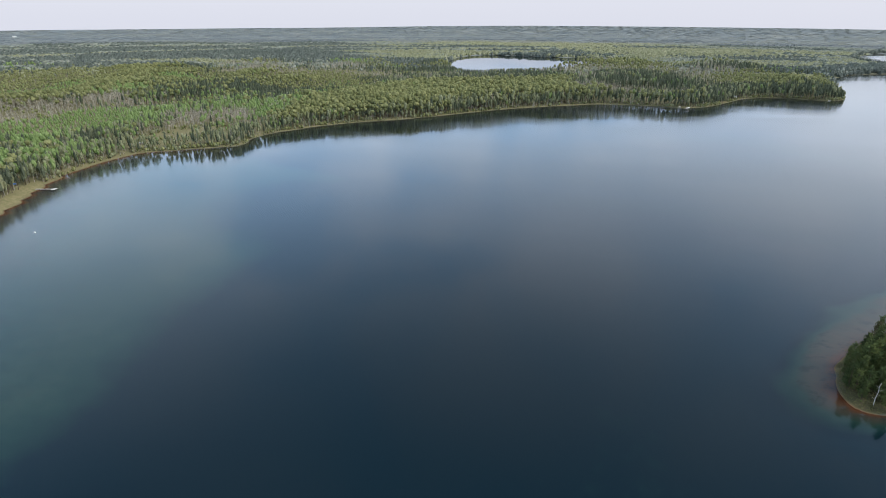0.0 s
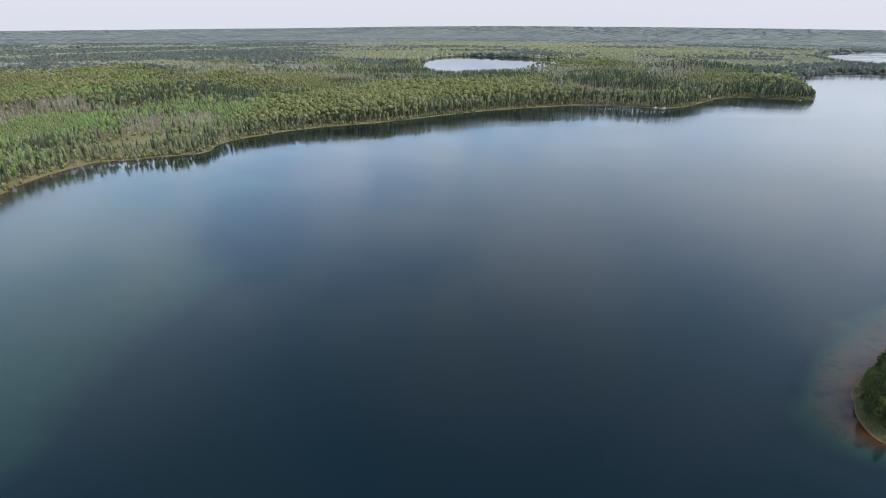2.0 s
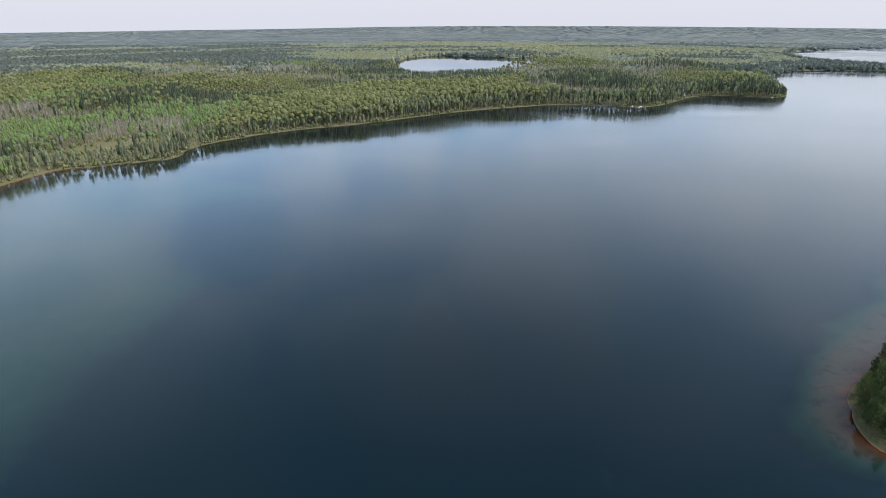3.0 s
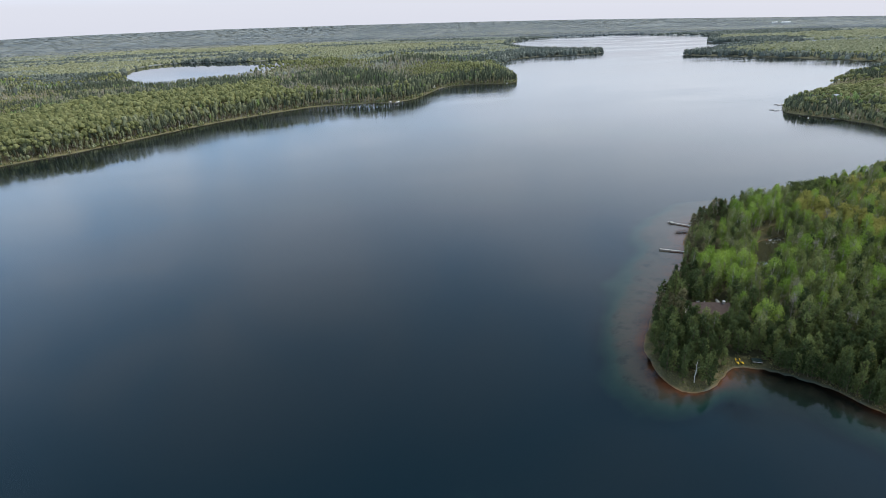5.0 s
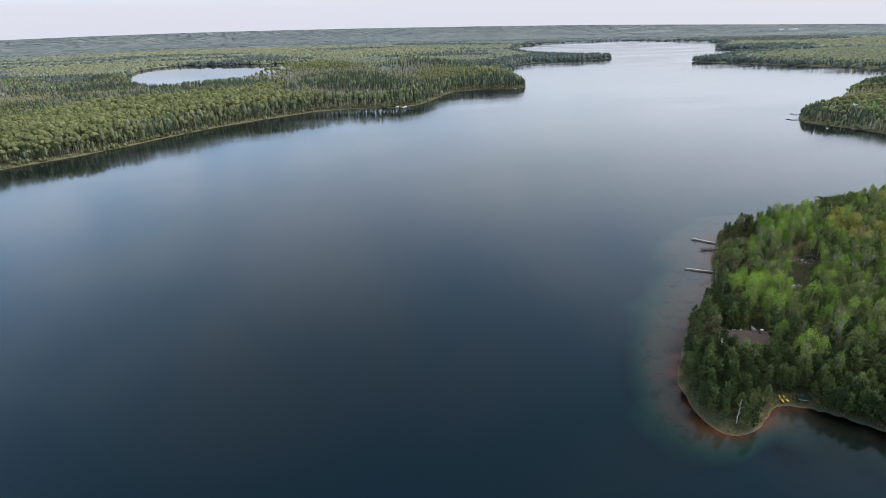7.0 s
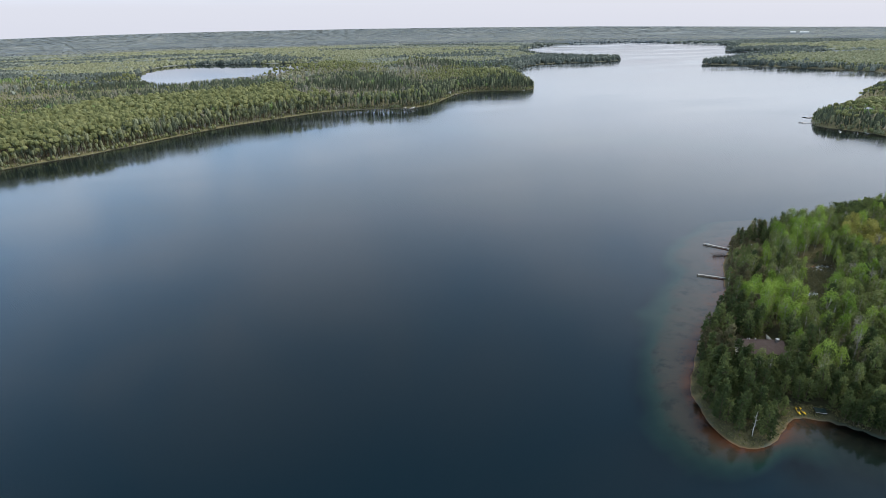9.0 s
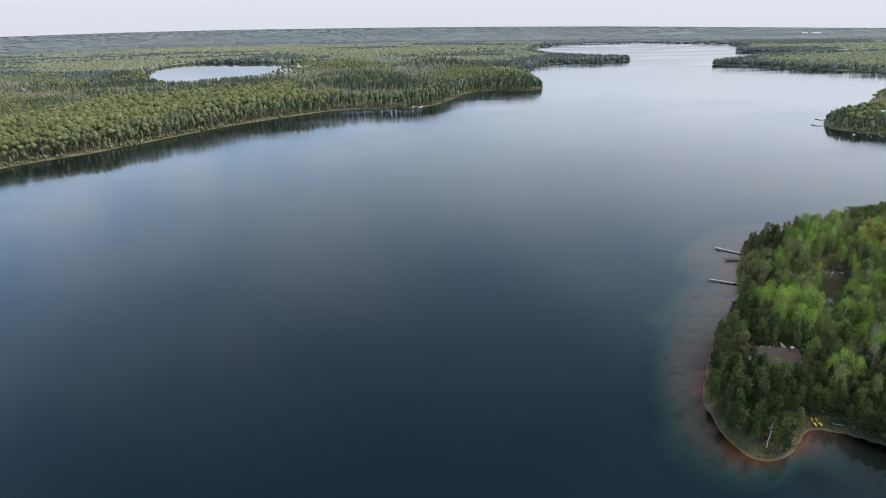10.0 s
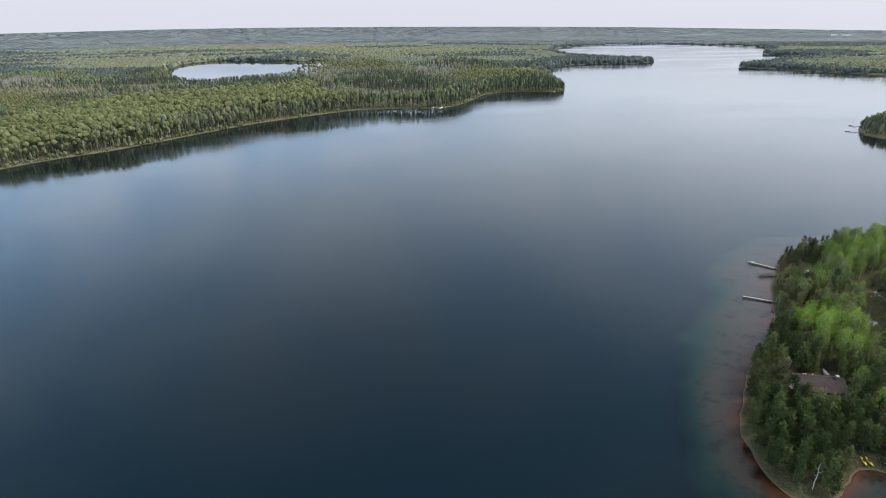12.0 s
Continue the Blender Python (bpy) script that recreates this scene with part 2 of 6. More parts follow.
def make_ground_material():
    m, n, l, b = material("lake_country_ground")
    pos = n.new("ShaderNodeNewGeometry").outputs["Position"]
    sep = n.new("ShaderNodeSeparateXYZ")
    l.new(pos, sep.inputs[0])
    n1, n2, n3 = noise_node(n, l, 0.05, 5, 0.6, pos), noise_node(n, l, 0.6, 5, 0.65, pos), noise_node(n, l, 5.0, 3, 0.6, pos)
    # lake bed: sand at the edge, the water's dimming blue painted in by depth
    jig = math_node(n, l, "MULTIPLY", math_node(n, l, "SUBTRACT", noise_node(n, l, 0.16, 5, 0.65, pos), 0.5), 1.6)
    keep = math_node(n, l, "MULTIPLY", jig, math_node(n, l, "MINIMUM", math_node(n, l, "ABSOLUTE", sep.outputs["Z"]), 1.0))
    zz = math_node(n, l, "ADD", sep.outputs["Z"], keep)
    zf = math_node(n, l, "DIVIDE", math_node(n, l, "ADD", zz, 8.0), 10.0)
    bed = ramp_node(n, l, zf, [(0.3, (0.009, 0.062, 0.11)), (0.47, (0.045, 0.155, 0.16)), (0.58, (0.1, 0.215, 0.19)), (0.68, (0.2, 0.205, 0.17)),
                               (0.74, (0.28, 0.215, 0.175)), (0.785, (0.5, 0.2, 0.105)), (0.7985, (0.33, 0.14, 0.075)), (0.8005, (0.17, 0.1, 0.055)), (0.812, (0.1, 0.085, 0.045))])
    weed = n.new("ShaderNodeMapRange")
    weed.inputs["From Min"].default_value, weed.inputs["From Max"].default_value = 0.51, 0.64
    weed.inputs["To Max"].default_value = 0.65
    l.new(noise_node(n, l, 0.17, 6, 0.7, pos), weed.inputs["Value"])
    shallow = n.new("ShaderNodeMapRange")
    shallow.inputs["From Min"].default_value, shallow.inputs["From Max"].default_value = 0.5, 0.66
    l.new(zf, shallow.inputs["Value"])
    bed = mix_node(n, l, math_node(n, l, "MULTIPLY", weed.outputs[0], shallow.outputs[0]), bed, (0.07, 0.095, 0.09))
    # bed mixed darker off the far shores and in the cove
    dark_bed = n.new("ShaderNodeAttribute"); dark_bed.attribute_name = "dark_bed"
    bed = mix_node(n, l, dark_bed.outputs["Fac"], bed, ramp_node(n, l, n2, [(0.3, (0.035, 0.055, 0.05)), (0.7, (0.065, 0.085, 0.065))]))
    litter = ramp_node(n, l, math_node(n, l, "ADD", math_node(n, l, "MULTIPLY", n1, 0.4), math_node(n, l, "MULTIPLY", n2, 0.6)),
                       [(0.3, (0.028, 0.03, 0.016)), (0.5, (0.05, 0.05, 0.026)), (0.7, (0.08, 0.07, 0.04))])
    meadow = ramp_node(n, l, math_node(n, l, "ADD", math_node(n, l, "MULTIPLY", n2, 0.6), math_node(n, l, "MULTIPLY", n3, 0.4)),
                       [(0.3, (0.12, 0.12, 0.055)), (0.5, (0.19, 0.17, 0.085)), (0.72, (0.29, 0.24, 0.145))])
    # litter lightened beyond 300 m to lift the dark gaps in hazy woods
    leaves = n.new("ShaderNodeAttribute"); leaves.attribute_name = "far_litter_lift"
    litter = mix_node(n, l, leaves.outputs["Fac"], litter, ramp_node(n, l, n2, [(0.3, (0.1, 0.1, 0.05)), (0.6, (0.17, 0.155, 0.085))]))
    at = n.new("ShaderNodeAttribute"); at.attribute_name = "meadow"
    land = mix_node(n, l, at.outputs["Fac"], litter, meadow)
    # far land mixed to blue-grey with distance: haze painted into the ground
    far = n.new("ShaderNodeAttribute"); far.attribute_name = "distance_haze"
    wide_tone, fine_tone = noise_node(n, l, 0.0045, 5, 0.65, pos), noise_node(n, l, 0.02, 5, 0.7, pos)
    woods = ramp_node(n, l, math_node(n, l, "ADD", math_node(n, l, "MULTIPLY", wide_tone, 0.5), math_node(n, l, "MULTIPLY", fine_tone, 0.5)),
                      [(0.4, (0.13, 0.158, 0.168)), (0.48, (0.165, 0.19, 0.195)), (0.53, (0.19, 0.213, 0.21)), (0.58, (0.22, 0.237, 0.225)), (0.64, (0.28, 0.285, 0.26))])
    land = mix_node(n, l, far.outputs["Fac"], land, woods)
    up = n.new("ShaderNodeMapRange")
    up.inputs["From Min"].default_value, up.inputs["From Max"].default_value = 0.05, 0.3
    l.new(math_node(n, l, "ADD", sep.outputs["Z"], math_node(n, l, "MULTIPLY", math_node(n, l, "SUBTRACT", n2, 0.5), 0.5)), up.inputs["Value"])
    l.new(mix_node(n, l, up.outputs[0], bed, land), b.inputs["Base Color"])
    b.inputs["Roughness"].default_value = 0.95
    b.inputs["Specular IOR Level"].default_value = 0.1
    bump_node(n, l, n2, 0.2, 0.1, b)
    return m


def make_water_material():
    m, n, l, b = material("lake_water")
    n.remove(b)
    pos = n.new("ShaderNodeNewGeometry").outputs["Position"]
    fres = n.new("ShaderNodeFresnel"); fres.inputs["IOR"].default_value = 1.33
    gl = n.new("ShaderNodeBsdfGlossy")
    # wind-ruffled patches beside calm ones
    calm = n.new("ShaderNodeMapRange")
    calm.inputs["From Min"].default_value, calm.inputs["From Max"].default_value = 0.42, 0.62
    calm.inputs["To Min"].default_value, calm.inputs["To Max"].default_value = 0.09, 0.18
    lane = n.new("ShaderNodeMapping")
    lane.inputs["Rotation"].default_value, lane.inputs["Scale"].default_value = (0, 0, 0.5), (0.45, 1.6, 1)
    l.new(pos, lane.inputs["Vector"])
    l.new(noise_node(n, l, 0.006, 5, 0.6, lane.outputs[0]), calm.inputs["Value"])
    lee = n.new("ShaderNodeVectorMath"); lee.operation = "DISTANCE"
    lee.inputs[1].default_value = (165, 78, 0)
    l.new(pos, lee.inputs[0])
    open_lake = n.new("ShaderNodeMapRange"); open_lake.interpolation_type = "SMOOTHSTEP"
    open_lake.inputs["From Min"].default_value, open_lake.inputs["From Max"].default_value = 62, 130
    open_lake.inputs["To Min"].default_value = 0.05
    l.new(lee.outputs["Value"], open_lake.inputs["Value"])
    small = n.new("ShaderNodeVectorMath"); small.operation = "DISTANCE"
    small.inputs[1].default_value = (-160, 1780, 0)
    l.new(pos, small.inputs[0])
    hidden = n.new("ShaderNodeMapRange")
    hidden.inputs["From Min"].default_value, hidden.inputs["From Max"].default_value = 700, 800
    hidden.inputs["To Min"].default_value = 0.2
    l.new(small.outputs["Value"], hidden.inputs["Value"])
    ruffle = math_node(n, l, "MULTIPLY", calm.outputs[0], open_lake.outputs[0])
    l.new(math_node(n, l, "MULTIPLY", ruffle, hidden.outputs[0]), gl.inputs["Roughness"])
    tr = n.new("ShaderNodeBsdfTransparent")
    tr.inputs["Color"].default_value = (0.2, 0.24, 0.26, 1)
    mx = n.new("ShaderNodeMixShader")
    l.new(fres.outputs[0], mx.inputs[0])
    l.new(tr.outputs[0], mx.inputs[1])
    l.new(gl.outputs[0], mx.inputs[2])
    l.new(mx.outputs[0], n["Material Output"].inputs["Surface"])
    return m


GROUND, WATER = make_ground_material(), make_water_material()


# ---- plan of the lakes ----
west_shore = [(-56, -377), (-254, -251), (-304, -64), (-291, 56), (-300, 135), (-328, 192), (-351, 230), (-373, 276), (-384, 320), (-385, 356), (-379, 378),
    (-347, 395), (-319, 413), (-306, 424), (-313, 458), (-311, 491), (-298, 513), (-283, 545), (-262, 566), (-232, 591), (-200, 618), (-165, 652),
    (-131, 694), (-104, 726), (-66, 757), (-6, 798), (48, 831), (96, 826), (139, 812), (166, 812)]
north_points = [(201, 843), (237, 907), (263, 948), (304, 974), (345, 971), (393, 952), (418, 975), (434, 1007), (439, 1056), (493, 1196), (552, 1385),
    (627, 1500), (697, 1560), (754, 1573), (802, 1563), (875, 1561), (936, 1570), (991, 1599), (996, 1639), (917, 1756), (866, 1944), (935, 2242),
    (1082, 2551), (1215, 2753)]
far_shore = [(1378, 2892), (1555, 2956), (1724, 2933), (1901, 2895), (2029, 2551), (1993, 2286), (1826, 2086), (1690, 1965), (1595, 1885), (1562, 1815), (1580, 1745),
    (1660, 1660), (1540, 1560), (1390, 1508), (1289, 1460), (1193, 1398), (1110, 1358), (1064, 1345), (1068, 1318), (1088, 1273), (1116, 1205), (1141, 1142), (1165, 1083),
    (1180, 1022), (1195, 966), (1203, 898), (1190, 850), (1130, 812)]
east_shore = [(1060, 778), (950, 742), (880, 712), (825, 682), (765, 648), (752, 632), (775, 622), (830, 632), (870, 640), (862, 626), (800, 612), (730, 592), (680, 575), (640, 564),
    (604, 556), (578, 538), (547, 511), (536, 495), (536, 481), (543, 456), (542, 430), (544, 396),
    (526, 349), (466, 309), (400, 280), (340, 264), (300, 251), (283, 249), (262, 248), (240, 247), (220, 243), (205, 237)]
peninsula = [(195, 228.5), (184, 219), (177, 212), (168, 200.5), (155, 185), (141, 172.8), (132, 167), (121, 158.5), (113, 149.8), (106, 143.8), (100.3, 136), (96.8, 128.5),
             (95.0, 122), (93.8, 116.0), (94.4, 111.4), (97.2, 107.6), (102.4, 107.2), (108.4, 109.7), (114.2, 113.0), (117.7, 114.9), (119.8, 115.0), (125.6, 112.2),
             (130.6, 107.9), (134.2, 102.8), (137.7, 97.8), (139.5, 91.8), (141, 81.4), (165, 50), (230, 0), (270, -120), (150, -300)]
second_lake = [(-396, 1780), (-405, 1950), (-392, 2090), (-345, 2180), (-255, 2170), (-135, 2110), (-45, 2085), (42, 2065), (125, 2050), (200, 2040), (205, 1960), (140, 1840), (85, 1730), (42, 1640),
    (5, 1560), (-38, 1470), (-78, 1395), (-118, 1345), (-160, 1330), (-200, 1300), (-232, 1240), (-272, 1330), (-325, 1480), (-380, 1640)]
pond = [(187, 170), (187, 178), (201, 192.5), (210, 197.5), (221, 201), (228, 201), (224, 195), (213, 187.5), (204, 180.5), (195, 172)]
bog_field = [(-400, 404), (-416, 418), (-416, 440), (-405, 470), (-386, 500), (-364, 500), (-360, 470), (-370, 428)]
beach_lawn = [(-322, 180), (-349, 231), (-366, 262), (-371, 266), (-372, 258), (-361, 234), (-339, 182)]
tip_bank = [(95, 110), (93.5, 117), (95.5, 127), (99.5, 137), (104, 142), (106, 138), (102, 128), (100, 119), (103, 114), (109, 113.6), (112, 115), (108, 110.5), (101, 108.4)]
drive = [(207, 203), (214, 206.3), (225, 209), (241, 213), (252, 217), (253, 216), (240, 211.8), (227, 207.6), (214, 203)]
yard = [(196, 216), (204, 214), (209, 221), (212, 230), (204, 231), (198, 224)]
PI2 = 2 * math.pi


def smooth_loop(pts, rounds=2):
    p = np.array(pts, float)
    for _ in range(rounds):
        q = np.roll(p, -1, 0)
        p = np.stack([0.75 * p + 0.25 * q, 0.25 * p + 0.75 * q], 1).reshape(-1, 2)
    return p


def loop_distance(loop, xy):
    """Distance of points to a closed loop: negative inside."""
    a, b = loop, np.roll(loop, -1, 0)
    best, inside = np.full(len(xy), 1e18), np.zeros(len(xy), bool)
    x, y = xy[:, 0], xy[:, 1]
    for (ax, ay), (bx, by) in zip(a, b):
        dx, dy = bx - ax, by - ay
        t = np.clip(((x - ax) * dx + (y - ay) * dy) / (dx * dx + dy * dy + 1e-12), 0, 1)
        best = np.minimum(best, (x - ax - t * dx) ** 2 + (y - ay - t * dy) ** 2)
        if ay != by:
            inside ^= ((ay > y) != (by > y)) & (x < ax + (y - ay) * dx / dy)
    return np.sqrt(best) * np.where(inside, -1, 1)


def lattice(ix, iy, seed):
    h = (ix.astype(np.int64) * 374761393 + iy.astype(np.int64) * 668265263 + seed * 974634777) & 0x7FFFFFFF
    h = ((h ^ (h >> 13)) * 1274126177) & 0x7FFFFFFF
    return ((h ^ (h >> 16)) & 0xFFFF) / 65535.0


def field(x, y, size, seed, octaves=3):
    """Smooth noise in 0..1 over the plan, with features of about that size in metres."""
    total, amp, out = 0.0, 1.0, np.zeros_like(x, dtype=float)
    for o in range(octaves):
        u, v = x / size, y / size
        iu, iv = np.floor(u), np.floor(v)
        fu, fv = u - iu, v - iv
        fu, fv = fu * fu * (3 - 2 * fu), fv * fv * (3 - 2 * fv)
        c = [[lattice(iu + i, iv + j, seed + o) for i in (0, 1)] for j in (0, 1)]
        out += amp * ((c[0][0] * (1 - fu) + c[0][1] * fu) * (1 - fv) + (c[1][0] * (1 - fu) + c[1][1] * fu) * fv)
        total, amp, size = total + amp, amp * 0.5, size / 2.1
    return out / total


def smooth(a, b, v):
    t = np.clip((v - a) / (b - a), 0, 1)
    return t * t * (3 - 2 * t)


MAIN = smooth_loop(west_shore + north_points + far_shore + east_shore + peninsula)
LAKE2, POND = smooth_loop(second_lake), smooth_loop(pond)
BOG, LAWN, DRIVE, YARD, BANK = (smooth_loop(p) for p in (bog_field, beach_lawn, drive, yard, tip_bank))


def shore_distance(x, y):
    """Metres inland from the nearest water; negative out on the water."""
    xy = np.stack([x, y], -1)
    d = np.minimum(loop_distance(MAIN, xy), np.minimum(loop_distance(LAKE2, xy), loop_distance(POND, xy)))
    near = np.exp(-(((x - 200) / 220) ** 2 + ((y - 170) / 200) ** 2))
    wob = (field(x, y, 9.0, 5, 2) - 0.5) * 1.6 * near + (field(x, y, 60.0, 9, 2) - 0.5) * 9.0 * (1 - near) * (np.hypot(x, y) > 300)
    return d + wob


EYE_H, FLAT_TO, EDGE = 109.0, 3500.0, 4900.0


def height(x, y, d):
    r = np.hypot(x, y)
    near = np.exp(-(((x - 200) / 260) ** 2 + ((y - 170) / 240) ** 2))
    land = 0.75 * (1 - np.exp(-np.maximum(d, 0) / 2.0)) + (3.2 - 2.2 * near) * (1 - np.exp(-np.maximum(d, 0) / 18.0)) + (field(x, y, 14.0, 3) - 0.5) * 0.5 * smooth(1, 8, d)
    hills = field(x, y, 420.0, 21, 3)
    land = land + smooth(60, 420, d) * 9 * hills * (1 - 0.9 * near) * (1 - 0.75 * smooth(350, 550, x) * smooth(2600, 1900, r))
    # the sandy shelf round the peninsula and the broad weedy one on the west side
    w = np.full_like(x, 4.0)
    for cx, cy, rad, val in ((101, 105, 12, 1.0), (86, 126, 20, 8.0), (104, 158, 22, 10), (132, 195, 28, 17), (172, 235, 28, 18), (225, 275, 40, 18), (130, 100, 18, 4.5)):
        w += (val - 4) * np.exp(-((x - cx) ** 2 + (y - cy) ** 2) / (rad * rad))
    west = smooth(-60, -170, x) * smooth(420, 330, y)
    w = w * (0.7 + 0.6 * field(x, y, 22.0, 77, 2))
    sandy = np.clip(np.exp(-(((x - 102) / 15) ** 2 + ((y - 106) / 9) ** 2)) + 0.8 * np.exp(-(((x - 132) / 14) ** 2 + ((y - 102) / 16) ** 2)), 0, 1)
    drop = (12 + 6 * np.clip((w - 8) / 8, 0, 1)) * (1 - 0.88 * sandy * smooth(118, 108, x))
    hole = np.exp(-(((x - 207) / 40) ** 2 + ((y - 186) / 32) ** 2) ** 2)
    w = w * (1 - west) + 100 * west * (0.6 + 0.8 * field(x, y, 60.0, 78, 2))
    w = w * (1 - hole) + 0.35 * hole
    u = np.maximum(-d, 0) / w
    shelf = (0.95 - 0.6 * sandy) * (1 - west) + 2.6 * west
    bed = -(shelf * u ** (0.8 - 0.45 * west) * (u < 1) + (u >= 1) * (shelf + (4.2 + 4.0 * sandy * smooth(118, 108, x)) * smooth(0, drop + 127 * west, np.maximum(-d, 0) - w)))
    bed = bed * (0.9 + 0.25 * field(x, y, 30.0, 8))
    z = np.where(d > 0, 0.02 + land, np.minimum(bed - 0.02, -0.02))
    # beyond the lakes the land is tilted up to meet the camera's horizon
    s = np.clip((r - FLAT_TO) / (EDGE - FLAT_TO), 0, 1)
    bearing_of = np.degrees(np.arctan2(x, y))
    # height by bearing is fitted to the bowed horizon in the camera's view
    far_height = np.interp(bearing_of, [-55, -40, -26, -15, -4, 8, 20, 30, 40, 56], [0.62, 0.7, 0.78, 0.88, 0.93, 0.92, 0.86, 0.79, 0.68, 0.52])
    rise = EYE_H - r * EYE_H / (FLAT_TO / (1 - far_height * s + 1e-9))
    ridge = (field(x, y, 900.0, 31, 3) - 0.42) * 6 * smooth(0.8, 1.0, s)
    return np.where(r > FLAT_TO, np.maximum(z, 0.5) * (1 - s) + np.maximum(rise, 0) + ridge, z)


# ---- mesh helpers ----
def part(name, bm, mat, parent=None, label=""):
    me = bpy.data.meshes.new(name)
    bm.to_mesh(me)
    bm.free()
    me.materials.append(mat)
    ob = new(name, me)
    ob.parent = parent
    return tagged(ob, label)


def array_mesh(name, verts, tris, mats, slots=None, attrs=()):
    me = bpy.data.meshes.new(name)
    verts, tris = np.asarray(verts, np.float32), np.asarray(tris, np.int32)
    me.vertices.add(len(verts))
    me.vertices.foreach_set("co", verts.ravel())
    me.loops.add(tris.size)
    me.loops.foreach_set("vertex_index", tris.ravel())
    me.polygons.add(len(tris))
    me.polygons.foreach_set("loop_start", np.arange(0, tris.size, tris.shape[1], dtype=np.int32))
    for m in mats:
        me.materials.append(m)
    if slots is not None:
        me.polygons.foreach_set("material_index", np.asarray(slots, np.int32))
    for key, vals in attrs:
        me.attributes.new(key, "FLOAT", "POINT").data.foreach_set("value", np.asarray(vals, np.float32))
    me.update(calc_edges=True)
    return me


def thing(name, m, label, category, group="", kind=""):
    e = new(name)
    e.empty_display_size = 0.3
    e.matrix_basis = m
    return tagged(e, label, category, group, kind)


# ---- ground and water ----
def steps(*stretches):
    out = [stretches[0][0]]
    for a, b, s0, s1 in stretches:
        v = a
        while v < b - 1e-6:
            s = abs(s0 + (s1 - s0) * (v - a) / (b - a))
            v = min(b, v + s)
            out.append(v)
    return np.array(out)


gx = steps((-4700, -900, 120, 30), (-900, -420, 30, 11), (-420, -240, 9, 9), (-240, 82, 16, 14), (82, 252, 2.8, 2.8), (252, 640, 8, 14), (640, 1200, 14, 18), (1200, 4700, 22, 120))
gy = steps((-900, -400, 90, 70), (-400, 60, 60, 14), (60, 280, 2.8, 2.8), (280, 1060, 10, 11), (1060, 1700, 14, 20), (1700, 3500, 22, 45), (3500, 4980, 45, 50))
mx, my = np.meshgrid(gx, gy)
X, Y = mx.ravel(), my.ravel()
D = shore_distance(X, Y)
Z = height(X, Y, D)
nx, ny = len(gx), len(gy)
i0 = (np.arange(ny - 1)[:, None] * nx + np.arange(nx - 1)[None, :]).ravel()
quads = np.stack([i0, i0 + 1, i0 + nx + 1, i0 + nx], 1)
xy = np.stack([X, Y], -1)
meadow = np.zeros(len(X))
for loop, soft in ((BOG, 10), (LAWN, 6), (DRIVE, 2.5), (YARD, 2.5), (BANK, 2.0)):
    meadow = np.maximum(meadow, smooth(soft, -soft * 0.3, loop_distance(loop, xy)) * (0.22 if loop is BANK else 0.18 if loop is BOG else 0.75 if loop is LAWN else 0.2))
ground_me = array_mesh("ground", np.stack([X, Y, Z], -1), quads, [GROUND], None, [("meadow", meadow), ("dark_bed", np.maximum(0.85 * smooth(260, 480, np.hypot(X, Y)) * (1 - smooth(-60, -170, X) * smooth(430, 340, Y)), 0.88 * np.exp(-(((X - 131) / 17) ** 2 + ((Y - 102) / 13) ** 2)))), ("far_litter_lift", smooth(300, 500, np.hypot(X, Y))), ("distance_haze", smooth(1400, 2400, np.hypot(X, Y)))])
ground_me.polygons.foreach_set("use_smooth", np.ones(len(quads), bool))
ground = tagged(new("ground", ground_me), "wooded lake country with sandy shores and a pale lake bed", "ground", kind="structure")

bm = bmesh.new()
bmesh.ops.create_grid(bm, x_segments=8, y_segments=8, size=1)
bmesh.ops.scale(bm, vec=(4600, 2950, 1), verts=bm.verts)
bmesh.ops.translate(bm, vec=(0, 2050, 0), verts=bm.verts)
water = tagged(part("water", bm, WATER), "calm dark blue lake water mirroring an overcast sky", "water", kind="structure")
water.visible_shadow = False


def ground_z(x, y):
    a, b = np.atleast_1d(np.asarray(x, float)), np.atleast_1d(np.asarray(y, float))
    z = height(a, b, shore_distance(a, b))
    return float(z[0]) if np.ndim(x) == 0 else z


# ---- woods seen from far off ----
rng = np.random.default_rng(7)


